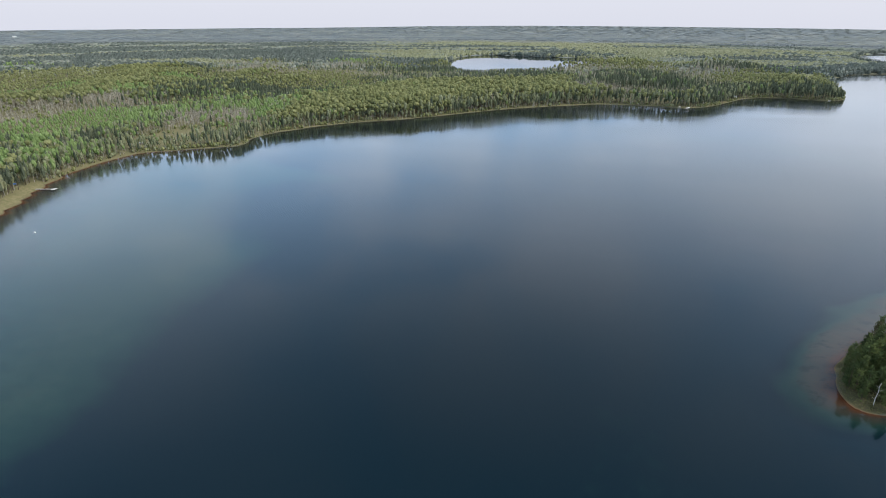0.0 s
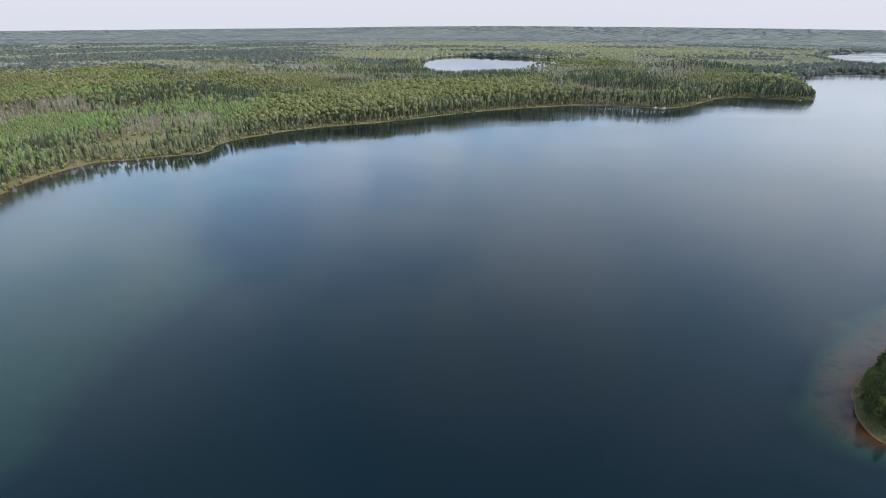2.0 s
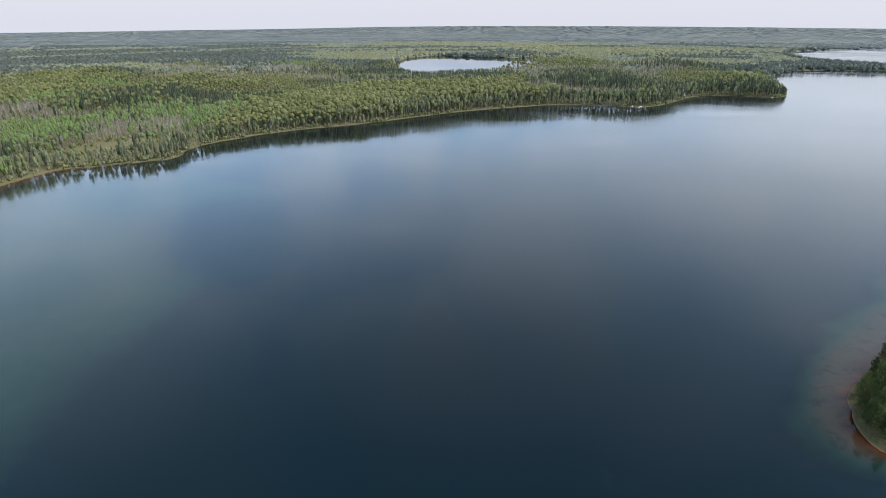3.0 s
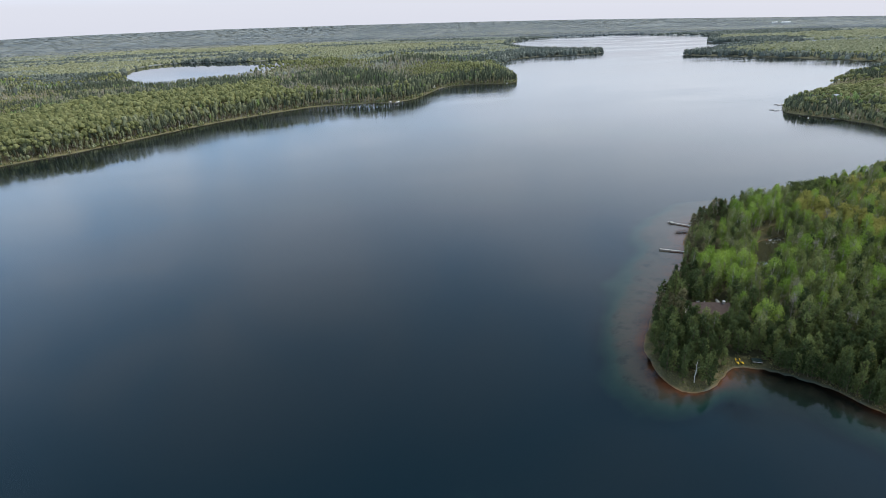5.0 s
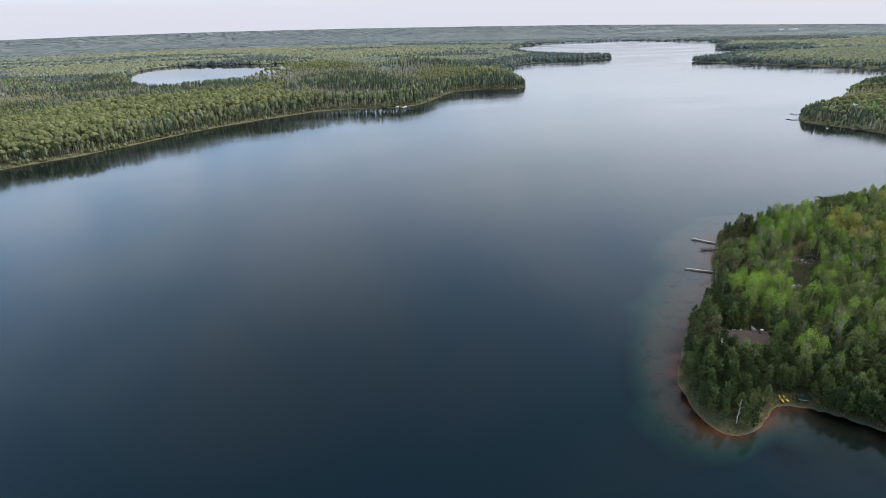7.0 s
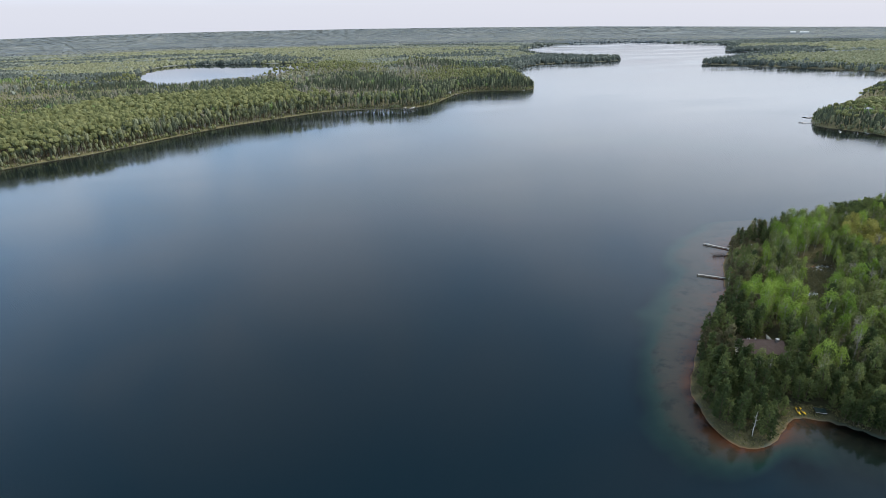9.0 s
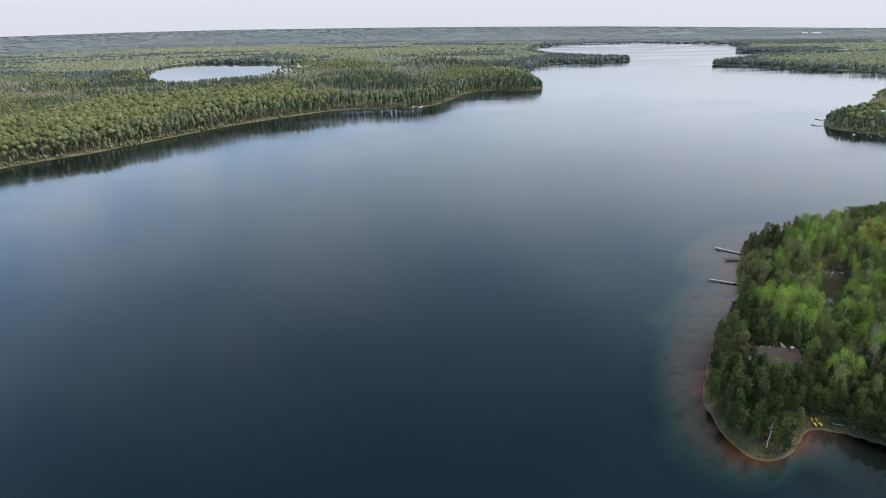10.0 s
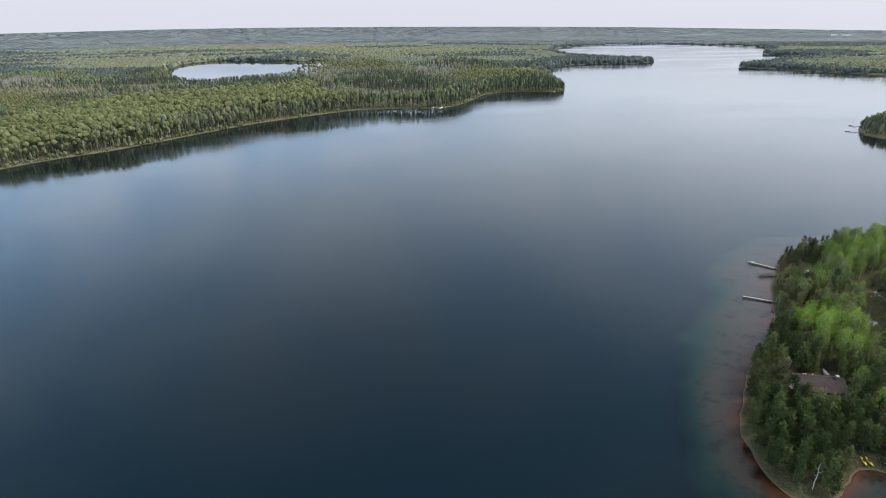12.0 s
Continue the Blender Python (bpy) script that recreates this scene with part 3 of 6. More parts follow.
def needle_tree(tris, bare=0.12, wide=0.17):
    """A unit-high conifer: a slim uneven cone of boughs over a short bare stem, with sprays at its edges."""
    v, f = [], []
    def tri(a, b, c):
        f.append((len(v), len(v) + 1, len(v) + 2)); v.extend((a, b, c))
    k = 5
    for i in range(3):
        a, b = PI2 * i / 3, PI2 * (i + 1) / 3
        tri((0.014 * math.cos(a), 0.014 * math.sin(a), 0), (0.014 * math.cos(b), 0.014 * math.sin(b), 0), (0, 0, bare + 0.3))
    rings = []
    for h, r in ((bare, 0.25), (bare + 0.2, 0.52), (0.74, 0.34)):
        rings.append([(wide * r * g * math.cos(PI2 * (i + 0.3 * len(rings)) / k), wide * r * g * math.sin(PI2 * (i + 0.3 * len(rings)) / k), h + rng.uniform(-0.03, 0.03))
                      for i, g in enumerate(rng.uniform(0.72, 1.28, k))])
    for low, top in zip(rings, rings[1:]):
        for i in range(k):
            j = (i + 1) % k
            tri(low[i], low[j], top[i]); tri(low[j], top[j], top[i])
    for i in range(k):
        tri(rings[-1][i], rings[-1][(i + 1) % k], (0, 0, 1))
    for i in range(tris):
        h = bare + (0.9 - bare) * (i + rng.random()) / tris
        rad = wide * (1 - (h - bare) / (1.02 - bare)) ** 0.45 * rng.uniform(0.65, 1.2) + 0.01
        a, w = rng.uniform(0, PI2), rng.uniform(0.15, 0.4)
        tri((rad * 0.45 * math.cos(a), rad * 0.45 * math.sin(a), h + 0.05),
            (rad * math.cos(a - w), rad * math.sin(a - w), h + rng.uniform(-0.03, 0.05)), (rad * math.cos(a + w), rad * math.sin(a + w), h + rng.uniform(-0.03, 0.05)))
    return np.array(v), np.array(f), 3


def facet(p, d, size, loose=0.45):
    """A small leafy patch at p that faces roughly along d."""
    n = d + rng.normal(size=3) * loose
    n /= np.linalg.norm(n)
    a = np.cross(n, rng.normal(size=3)); a /= np.linalg.norm(a)
    b, t = np.cross(n, a), rng.uniform(0, PI2)
    return [p + size * rng.uniform(0.8, 1.5) * (a * math.cos(t + k) + b * math.sin(t + k)) for k in (0, 2.1, 4.2)]


def leaf_tree(tris, base=0.35, wide=0.24, size=0.1, core=0.85):
    """A unit-high leafy tree: a domed, uneven crown of leaf masses over a stem, ragged at its edges."""
    v, f = [], []
    def tri(a, b, c):
        f.append((len(v), len(v) + 1, len(v) + 2)); v.extend((a, b, c))
    hh = 1 - base
    for i in range(3):
        a, b = PI2 * i / 3, PI2 * (i + 1) / 3
        tri((0.016 * math.cos(a), 0.016 * math.sin(a), 0), (0.016 * math.cos(b), 0.016 * math.sin(b), 0), (0, 0, base + 0.3 * hh))
    k, rings = 5, []
    for z, r in ((0.1, 0.5 * core), (0.42, core), (0.78, 0.7 * core)):
        rings.append([np.array((wide * r * g * math.cos(PI2 * (i + 0.5 * len(rings)) / k), wide * r * g * math.sin(PI2 * (i + 0.5 * len(rings)) / k), base + hh * (z + e)))
                      for i, (g, e) in enumerate(zip(rng.uniform(0.74, 1.2, k), rng.uniform(-0.07, 0.07, k)))])
    for low, top in zip(rings, rings[1:]):
        for i in range(k):
            j = (i + 1) % k
            tri(low[i], low[j], top[i]); tri(low[j], top[j], top[i])
    for i in range(k):
        tri(rings[-1][i], rings[-1][(i + 1) % k], (rng.normal() * 0.02, rng.normal() * 0.02, base + 0.9 * hh))
    for i in range(tris):
        d = rng.normal(size=3); d[2] = d[2] * 0.8 + 0.3; d /= np.linalg.norm(d)
        g = rng.uniform(0.75, 1.12)
        p = np.array((d[0] * wide * g, d[1] * wide * g, base + hh * (0.42 + 0.5 * d[2] * g)))
        tri(*facet(p, d, size, 0.5))
    return np.array(v), np.array(f), 3


def twig_tree(tris, wide=0.2):
    """A unit-high leafless tree: pale stem and a thin fan of twigs."""
    v, f = [], []
    def tri(a, b, c):
        f.append((len(v), len(v) + 1, len(v) + 2)); v.extend((a, b, c))
    for i in range(3):
        a, b = PI2 * i / 3, PI2 * (i + 1) / 3
        tri((0.02 * math.cos(a), 0.02 * math.sin(a), 0), (0.02 * math.cos(b), 0.02 * math.sin(b), 0), (0, 0, 0.92))
    for i in range(tris):
        h, a = rng.uniform(0.3, 0.85), rng.uniform(0, PI2)
        rad = wide * rng.uniform(0.4, 1.0) * (1.25 - h)
        w = rng.uniform(0.08, 0.2)
        top = h + rng.uniform(0.08, 0.2)
        tri((0.01, 0, h), (rad * math.cos(a - w), rad * math.sin(a - w), top), (rad * math.cos(a + w), rad * math.sin(a + w), top - 0.04))
    return np.array(v), np.array(f), 3


def clump(tris=3, size=0.22):
    """A low rounded mound of canopy, unit wide, for woods kilometres away."""
    v, f = [], []
    def tri(a, b, c):
        f.append((len(v), len(v) + 1, len(v) + 2)); v.extend((a, b, c))
    k = 4
    low, top = [[(r * g * math.cos(PI2 * (i + o) / k), r * g * math.sin(PI2 * (i + o) / k), z) for i, g in enumerate(rng.uniform(0.8, 1.2, k))] for r, z, o in ((0.5, 0.0, 0), (0.4, 0.55, 0.5))]
    for i in range(k):
        j = (i + 1) % k
        tri(low[i], low[j], top[i]); tri(low[j], top[j], top[i])
        tri(top[i], top[j], (rng.uniform(-0.1, 0.1), rng.uniform(-0.1, 0.1), 0.8))
    for i in range(tris):
        d = rng.normal(size=3); d[2] = abs(d[2]) + 0.3; d /= np.linalg.norm(d)
        tri(*facet(d * np.array((0.42, 0.42, 0.7)), d, size))
    return np.array(v), np.array(f), 0


def scatter(name, kinds, x, y, tall, wide, mats, label):
    """One joined sheet of woods: a tree of one of the kinds at every place."""
    z = height(x, y, shore_distance(x, y)) - 0.2
    vs, fs, ss, ts, base = [], [], [], [], 0
    which = rng.integers(0, len(kinds), len(x))
    for k, (v, f, bark) in enumerate(kinds):
        idx = np.where(which == k)[0]
        if not len(idx):
            continue
        a = rng.uniform(0, PI2, len(idx))
        c, s = np.cos(a)[:, None], np.sin(a)[:, None]
        px = (v[None, :, 0] * c - v[None, :, 1] * s) * wide[idx][:, None] + x[idx][:, None]
        py = (v[None, :, 0] * s + v[None, :, 1] * c) * wide[idx][:, None] + y[idx][:, None]
        pz = v[None, :, 2] * tall[idx][:, None] + z[idx][:, None]
        vs.append(np.stack([px, py, pz], -1).reshape(-1, 3))
        fs.append((f[None] + (np.arange(len(idx)) * len(v))[:, None, None]).reshape(-1, 3) + base)
        slot = np.zeros(len(f), int); slot[:bark] = 1
        ss.append(np.tile(slot, len(idx)))
        ts.append(np.repeat(rng.random(len(idx)), len(v)))
        base += len(idx) * len(v)
    if not vs:
        return
    me = array_mesh(name, np.concatenate(vs), np.concatenate(fs), mats, np.concatenate(ss), [("tint", np.concatenate(ts))])
    tagged(new(name, me), label, "forest", kind="stuff")


def clear_of(x, y, gap=4.0):
    q = np.stack([x, y], -1)
    ok = np.ones(len(x), bool)
    for loop in (BOG, LAWN, DRIVE, YARD):
        ok &= loop_distance(loop, q) > gap * 0.5
    return ok


def jittered(x0, x1, y0, y1, s):
    a, b = np.meshgrid(np.arange(x0, x1, s), np.arange(y0, y1, s))
    a, b = a.ravel() + rng.uniform(-0.45, 0.45, a.size) * s, b.ravel() + rng.uniform(-0.45, 0.45, b.size) * s
    return a, b


def near_zone(x, y):
    """The peninsula, whose trees stand one by one."""
    return (x > 85) & (x < 400) & (y > 55) & (y < 290) & (y - 86 > (x - 170) * 0.78)


# stands of one kind: 0 conifer, 1 oak, 2 aspen, 3 bare; centre and radius
STANDS = [(1, -930, 880, 190), (1, -740, 640, 110), (0, -1380, 1390, 120), (0, -1220, 1470, 110), (3, -681, 1090, 65), (3, -605, 577, 42), (3, -610, 465, 45), (3, -411, 512, 32), (2, -645, 660, 45), (2, -745, 650, 40), (2, -471, 449, 50), (2, -498, 361, 50),
          (2, -690, 865, 55), (2, -780, 700, 45), (2, -515, 470, 50), (2, -525, 400, 40), (0, -530, 745, 95), (0, -420, 720, 60), (0, -480, 320, 24), (0, 60, 2180, 90), (0, -60, 2230, 80), (0, -330, 1290, 60), (0, -420, 1500, 90), (0, 800, 1640, 150), (0, 930, 1650, 90), (0, 640, 1560, 80), (1, 350, 2350, 380),
          (1, -80, 2900, 300), (3, -570, 1290, 60), (0, -330, 1250, 90), (0, -360, 1010, 70), (0, -90, 1150, 80), (3, -250, 1010, 35), (3, 60, 1060, 40), (1, 1340, 1290, 130), (1, 1560, 1330, 160), (1, 1430, 1080, 110), (1, 690, 520, 95), (1, 790, 560, 70),
          (2, 615, 488, 26), (0, 572, 497, 30), (0, 600, 440, 30), (0, 900, 690, 60), (0, 1000, 735, 60), (1, 2300, 1750, 260), (0, 1750, 1760, 120), (0, 2900, 2300, 260)]


def spread_out(r):
    """The rising land at the edge stands for far more country: how much wider its stands lie."""
    return 1 / (1 - 0.9 * np.clip((r - FLAT_TO) / (EDGE - FLAT_TO), 0, 1))


def species(x, y, d):
    """0 conifer, 1 young oak, 2 aspen, 3 bare, 4 birch, by the stands of the plan."""
    u = rng.random(len(x))
    reach = spread_out(np.hypot(x, y))
    big = 1 + np.hypot(x, y) / 5000 + 3.5 * smooth(2100, 3500, np.hypot(x, y))
    p = field(x * reach * 0.5 / big, y * reach * 1.2 / big, 170.0, 41, 4)
    q = field(x * reach * 0.5 / big, y * reach * 1.2 / big, 120.0, 57, 4)
    con = 0.08 + 2.4 * smooth(0.51 + 0.03 * smooth(1300, 2200, np.hypot(x, y)), 0.6, p) + 2.2 * np.exp(-np.maximum(d, 0) / 11.0)
    oak = 0.15 + 3.0 * smooth(0.48, 0.41, p)
    asp = 0.15 + 2.2 * smooth(0.55, 0.66, q)
    bare = 0.1 + 1.6 * smooth(0.42, 0.35, q)
    bir = 0.3 + 0 * x
    ragged = d + 50 * (field(x, y, 60.0, 171, 2) - 0.5)
    shoreside = smooth(-350, -320, x) * smooth(20, -40, x) * smooth(500, 560, y) * smooth(1080, 1000, y)
    belt = smooth(10, 26, ragged) * smooth(200, 170, ragged) * shoreside
    behind = smooth(190, 220, ragged) * smooth(520, 380, ragged) * shoreside
    oak, con, bare, asp = oak + 9 * belt, con * (1 - 0.93 * belt), bare * (1 - 0.8 * belt), asp * (1 - 0.7 * belt)
    oak, con, bare, bir = oak * (1 - 0.8 * behind), con + 1.6 * behind, bare + 1.0 * behind, bir + 1.0 * behind
    back = np.exp(-(((x + 60) / 330) ** 2 + ((y - 1120) / 200) ** 2))
    con, bare, bir = con + 0.7 * back, bare + 0.9 * back, bir + 0.9 * back
    bog = np.exp(-(((x + 420) / 110) ** 2 + ((y - 560) / 120) ** 2))
    asp, bare, oak = asp + 2.5 * bog, bare + 1.2 * bog, oak * (1 - 0.7 * bog)
    tip = np.exp(-(((x - 270) / 190) ** 2 + ((y - 960) / 110) ** 2))
    con, oak, bir = con + 8 * tip, oak * (1 - 0.85 * tip), bir + 1.2 * tip
    grey = np.exp(-(((x - 90) / 90) ** 2 + ((y - 905) / 45) ** 2))
    bare, con = bare + 12 * grey, con * (1 - 0.6 * grey)
    cape = np.exp(-(((x - 680) / 150) ** 2 + ((y - 480) / 110) ** 2)) * smooth(8, 25, d)
    oak = oak + 9 * cape + 5 * np.exp(-(((x - 1330) / 170) ** 2 + ((y - 1230) / 190) ** 2)) * smooth(15, 60, d)
    con = con * (1 - 0.6 * smooth(-230, -330, x) * smooth(1500, 1200, y))
    upland = np.exp(-(((x + 560) / 260) ** 2 + ((y - 880) / 180) ** 2))
    oak = oak + 3.5 * upland * (1 - behind)
    wx, wy = x + (field(x, y, 55.0, 131, 3) - 0.5) * 120, y + (field(x, y, 55.0, 137, 3) - 0.5) * 120
    share = [con, oak, asp, bare, bir]
    for kind, sx, sy, size in STANDS:
        inside = np.exp(-(((wx - sx) ** 2 + (wy - sy) ** 2) / size ** 2) ** 2)
        share = [v * (1 - 0.7 * inside) + (5 * inside if k == kind else 0) for k, v in enumerate(share)]
    w = np.stack(share, -1)
    w = w ** (1.4 + 1.0 * smooth(1300, 2000, np.hypot(x, y)) + 1.2 * smooth(2300, 3300, np.hypot(x, y)))[:, None]
    w = np.cumsum(w / w.sum(-1, keepdims=True), -1)
    return (u[:, None] > w).sum(-1)


needle_kinds = [needle_tree(20, rng.uniform(0.2, 0.42), rng.uniform(0.12, 0.19)) for _ in range(10)]
leaf_kinds = [leaf_tree(16, rng.uniform(0.62, 0.72), rng.uniform(0.14, 0.19), 0.04) for _ in range(12)]
slim_kinds = [leaf_tree(17, rng.uniform(0.42, 0.6), rng.uniform(0.15, 0.21), 0.045, 0.75) for _ in range(8)]
twig_kinds = [twig_tree(20, rng.uniform(0.2, 0.3)) for _ in range(6)]

fx, fy = [], []
for s, r0, r1 in ((5.0, 150, 760), (6.6, 760, 1200), (9.0, 1200, 1750)):
    a, b = jittered(-1600, 1650, 0, 1750, s)
    r, ang = np.hypot(a, b), np.degrees(np.arctan2(a + 10, b + 40))
    keep = (r >= r0) & (r < r1) & (ang > -55) & (ang < 60)
    fx.append(a[keep]); fy.append(b[keep])
fx, fy = np.concatenate(fx), np.concatenate(fy)
fd = shore_distance(fx, fy)
keep = (rng.random(len(fx)) > smooth(1300, 1780, np.hypot(fx, fy))) & (fd > 1.2) & clear_of(fx, fy) & ~near_zone(fx, fy)
fx, fy, fd = fx[keep], fy[keep], fd[keep]
kind_of = species(fx, fy, fd)
keep = (kind_of != 1) | (rng.random(len(fx)) < 0.97)
fx, fy, fd, kind_of = fx[keep], fy[keep], fd[keep], kind_of[keep]
bog_gap = loop_distance(BOG, np.stack([fx, fy], -1))
front = (bog_gap < 45) & (fd < 40)
keep = ~front | (rng.random(len(fx)) < 0.36)
kind_of = np.where(front & (kind_of < 2), 3 + (rng.random(len(fx)) < 0.6), kind_of)
fx, fy, fd, kind_of, front, bog_gap = fx[keep], fy[keep], fd[keep], kind_of[keep], front[keep], bog_gap[keep]
stand = 0.62 + 0.5 * smooth(0.36, 0.6, field(fx, fy * 0.6, 130.0, 91, 2))
belt = smooth(-360, -320, fx) * smooth(30, -40, fx) * smooth(500, 560, fy) * smooth(210, 170, fd)
stand = np.maximum(stand, np.where(fd < 40, 0.95, 1.08 * belt))
lake_gap = loop_distance(LAKE2, np.stack([fx, fy], -1))
stand = stand * (1 - 0.38 * smooth(330, 120, lake_gap) * smooth(1500, 1350, fy))
size_of = (0.72 + 0.28 * smooth(0, 14, fd) + rng.uniform(-0.13, 0.13, len(fx))) * stand * np.where(front, 0.55, 0.72 + 0.28 * smooth(20, 160, bog_gap))
for k, name, kinds, tall, slim, mats, label in (
        (0, "pine_forest", needle_kinds, 20, 0.95, [PINE_WOOD, BARK], "dark green pine and spruce forest along the lake"),
        (1, "oak_forest", leaf_kinds, 20, 1.0, [OAK_WOOD, BARK], "yellow-green oak forest in young spring leaf"),
        (2, "aspen_forest", slim_kinds, 18, 0.7, [ASPEN_WOOD, PALE_BARK], "bright green aspen forest in fresh leaf"),
        (3, "bare_forest", twig_kinds, 19, 0.85, [TWIGS, PALE_BARK], "grey leafless trees among the green forest"),
        (4, "birch_forest", slim_kinds, 19, 0.68, [BIRCH_WOOD, PALE_BARK], "soft green birch forest behind the shore")):
    i = kind_of == k
    low = 0.8 + 0.25 * smooth(560, 680, fy[i]) * smooth(480, 380, fx[i]) * smooth(-420, -250, fx[i]) - 0.2 * smooth(380, 520, fx[i])
    scatter(name, kinds, fx[i], fy[i], tall * size_of[i] * low, tall * slim * size_of[i] * (0.5 + 0.5 * low), mats, label)

# the dark close-set front of the woods along the shore
a, b = jittered(-420, 700, 180, 1040, 4.4)
d = shore_distance(a, b)
keep = (d > 0.8) & (d < 17) & (np.degrees(np.arctan2(a + 10, b + 40)) > -56) & ~near_zone(a, b) & clear_of(a, b) & (loop_distance(POND, np.stack([a, b], -1)) > 60) & ((b > 300) | (a < 0)) & (loop_distance(BOG, np.stack([a, b], -1)) > 30)
a, b, d = a[keep], b[keep], d[keep]
u = rng.random(len(a)) + 0.5 * (field(a, b, 45.0, 97, 2) - 0.5) - 0.35 * smooth(60, 160, a) * smooth(460, 400, a)
h = rng.uniform(9, 17, len(a)) * (0.7 + 0.3 * smooth(1, 9, d)) * (1 - 0.25 * smooth(350, 520, a)) * (1 + 0.4 * smooth(560, 680, b) * smooth(480, 380, a))
edge_leaf = [leaf_tree(28, rng.uniform(0.15, 0.55), rng.uniform(0.15, 0.22), 0.048, 0.7) for _ in range(9)]
for name, i, kinds, slim, mats, label in (("shore_pines", u < 0.4, needle_kinds, 1.0, [PINE_WOOD, BARK], "close-set dark pines along the lake's edge"),
                                          ("shore_birches", u >= 0.4, edge_leaf, 0.75, [BIRCH_WOOD, PALE_BARK], "green birches leafed to the ground along the shore")):
    scatter(name, kinds, a[i], b[i], h[i], h[i] * slim, mats, label)

# low green growth along the water's edge
a, b = jittered(-420, 640, 180, 1010, 2.1)
d = shore_distance(a, b)
keep = (d > 0.1) & (d < 7) & (np.degrees(np.arctan2(a + 10, b + 40)) > -56) & ~near_zone(a, b) & clear_of(a, b) & (rng.random(len(a)) < 0.15 + 0.6 * smooth(0.42, 0.62, field(a, b, 22.0, 203, 2))) & (loop_distance(POND, np.stack([a, b], -1)) > 60) & ((b > 300) | (a < 0))
a, b = a[keep], b[keep]
p, q = jittered(-440, -345, 385, 520, 4.2)
keep = (loop_distance(BOG, np.stack([p, q], -1)) < 14) & (shore_distance(p, q) > 0.6) & (rng.random(len(p)) < np.where(loop_distance(BOG, np.stack([p, q], -1)) < -6, 0.06, 0.4))
a, b = np.concatenate([a, p[keep]]), np.concatenate([b, q[keep]])
low_kinds = [leaf_tree(4, 0.05, 0.5, 0.16) for _ in range(4)]
half = rng.random(len(a)) < 0.55
for name, i, mats, label in (("shore_thicket", half, [OAK_WOOD, BARK], "low yellow-green thicket along the shore"), ("alder_thicket", ~half, [BIRCH_WOOD, BARK], "low green alder thicket along the shore")):
    h = rng.uniform(0.9, 5.2, i.sum())
    scatter(name, low_kinds, a[i], b[i], h, h * 0.8, mats, label)

# the close fringe of trees along the far shores
a, b = jittered(380, 2100, 620, 3000, 6.8)
d = shore_distance(a, b)
keep = (d > 1.0) & (d < 20) & (np.hypot(a, b) > 1180) & (np.hypot(a, b) < 3100)
a, b = a[keep], b[keep]
u = rng.random(len(a)) + 0.8 * (field(a, b, 70.0, 211, 2) - 0.5)
h = rng.uniform(9, 17, len(a))
for name, i, kinds, mats, label in (("far_shore_pines", u < 0.7, needle_kinds, [HAZED_FAR_PINES, BARK], "dark pines fringing the far shores, greyed for haze"), ("far_shore_birches", u >= 0.7, slim_kinds, [HAZED_FAR_WOODS, BARK], "birches fringing the far shores, painted grey-green for haze")):
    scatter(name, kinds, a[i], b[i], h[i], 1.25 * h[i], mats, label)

# canopy from 1.7 km to the horizon, haze painted into its colours
clump_kinds = [clump() for _ in range(6)]
soft_kinds = [clump(0) for _ in range(5)]
cx, cy, cw = [], [], []
for s, r0, r1 in ((12.2, 1300, 2300), (18, 2300, 3000), (25, 3000, 3700), (36, 3700, 4890)):
    a, b = jittered(-4500, 4600, 100, 4900, s)
    r, ang = np.hypot(a, b), np.degrees(np.arctan2(a + 10, b + 40))
    keep = (r >= r0) & (r < r1) & (ang > -55) & (ang < 60)
    cx.append(a[keep]); cy.append(b[keep]); cw.append(np.full(keep.sum(), s))
cx, cy, cw = np.concatenate(cx), np.concatenate(cy), np.concatenate(cw)
cd = shore_distance(cx, cy)
keep = (rng.random(len(cx)) < smooth(1250, 1750, np.hypot(cx, cy))) & (cd > 1.5) & ((field(cx * 0.3, cy * 1.2, 260.0, 63, 2) > 0.2) | (cd < 60))
cx, cy, cw, cd = cx[keep], cy[keep], cw[keep], cd[keep]
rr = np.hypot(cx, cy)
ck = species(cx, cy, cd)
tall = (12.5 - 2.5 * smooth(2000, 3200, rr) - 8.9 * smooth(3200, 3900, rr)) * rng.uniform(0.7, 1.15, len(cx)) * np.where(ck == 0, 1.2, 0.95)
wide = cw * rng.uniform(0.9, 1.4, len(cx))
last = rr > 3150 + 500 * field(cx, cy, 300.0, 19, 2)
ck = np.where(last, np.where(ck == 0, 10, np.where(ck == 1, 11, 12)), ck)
for name, pick, mats, label in (("horizon_pine_woods", ck == 10, [HAZED_LAST_PINES, BARK], "pine woods near the horizon, painted blue-grey for haze"),
                                ("horizon_oak_woods", ck == 11, [HAZED_LAST_OAK, BARK], "green oak woods near the horizon, paled for haze"),
                                ("horizon_woods", ck == 12, [HAZED_LAST_WOODS, BARK], "woods near the horizon, painted grey-green for haze"),
                                ("distant_pine_woods", ck == 0, [HAZED_FAR_PINES, BARK], "pine woods far across the lake, painted blue-green for haze"),
                                ("distant_oak_woods", ck == 1, [HAZED_FAR_OAK, BARK], "yellow-green oak woods far across the lake, paled for haze"),
                                ("distant_leafy_woods", (ck > 1) & (ck < 10), [HAZED_FAR_WOODS, BARK], "woods reaching to the horizon, painted pale grey-green for haze")):
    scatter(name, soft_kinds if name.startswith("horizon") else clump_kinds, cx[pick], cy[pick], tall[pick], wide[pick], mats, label)

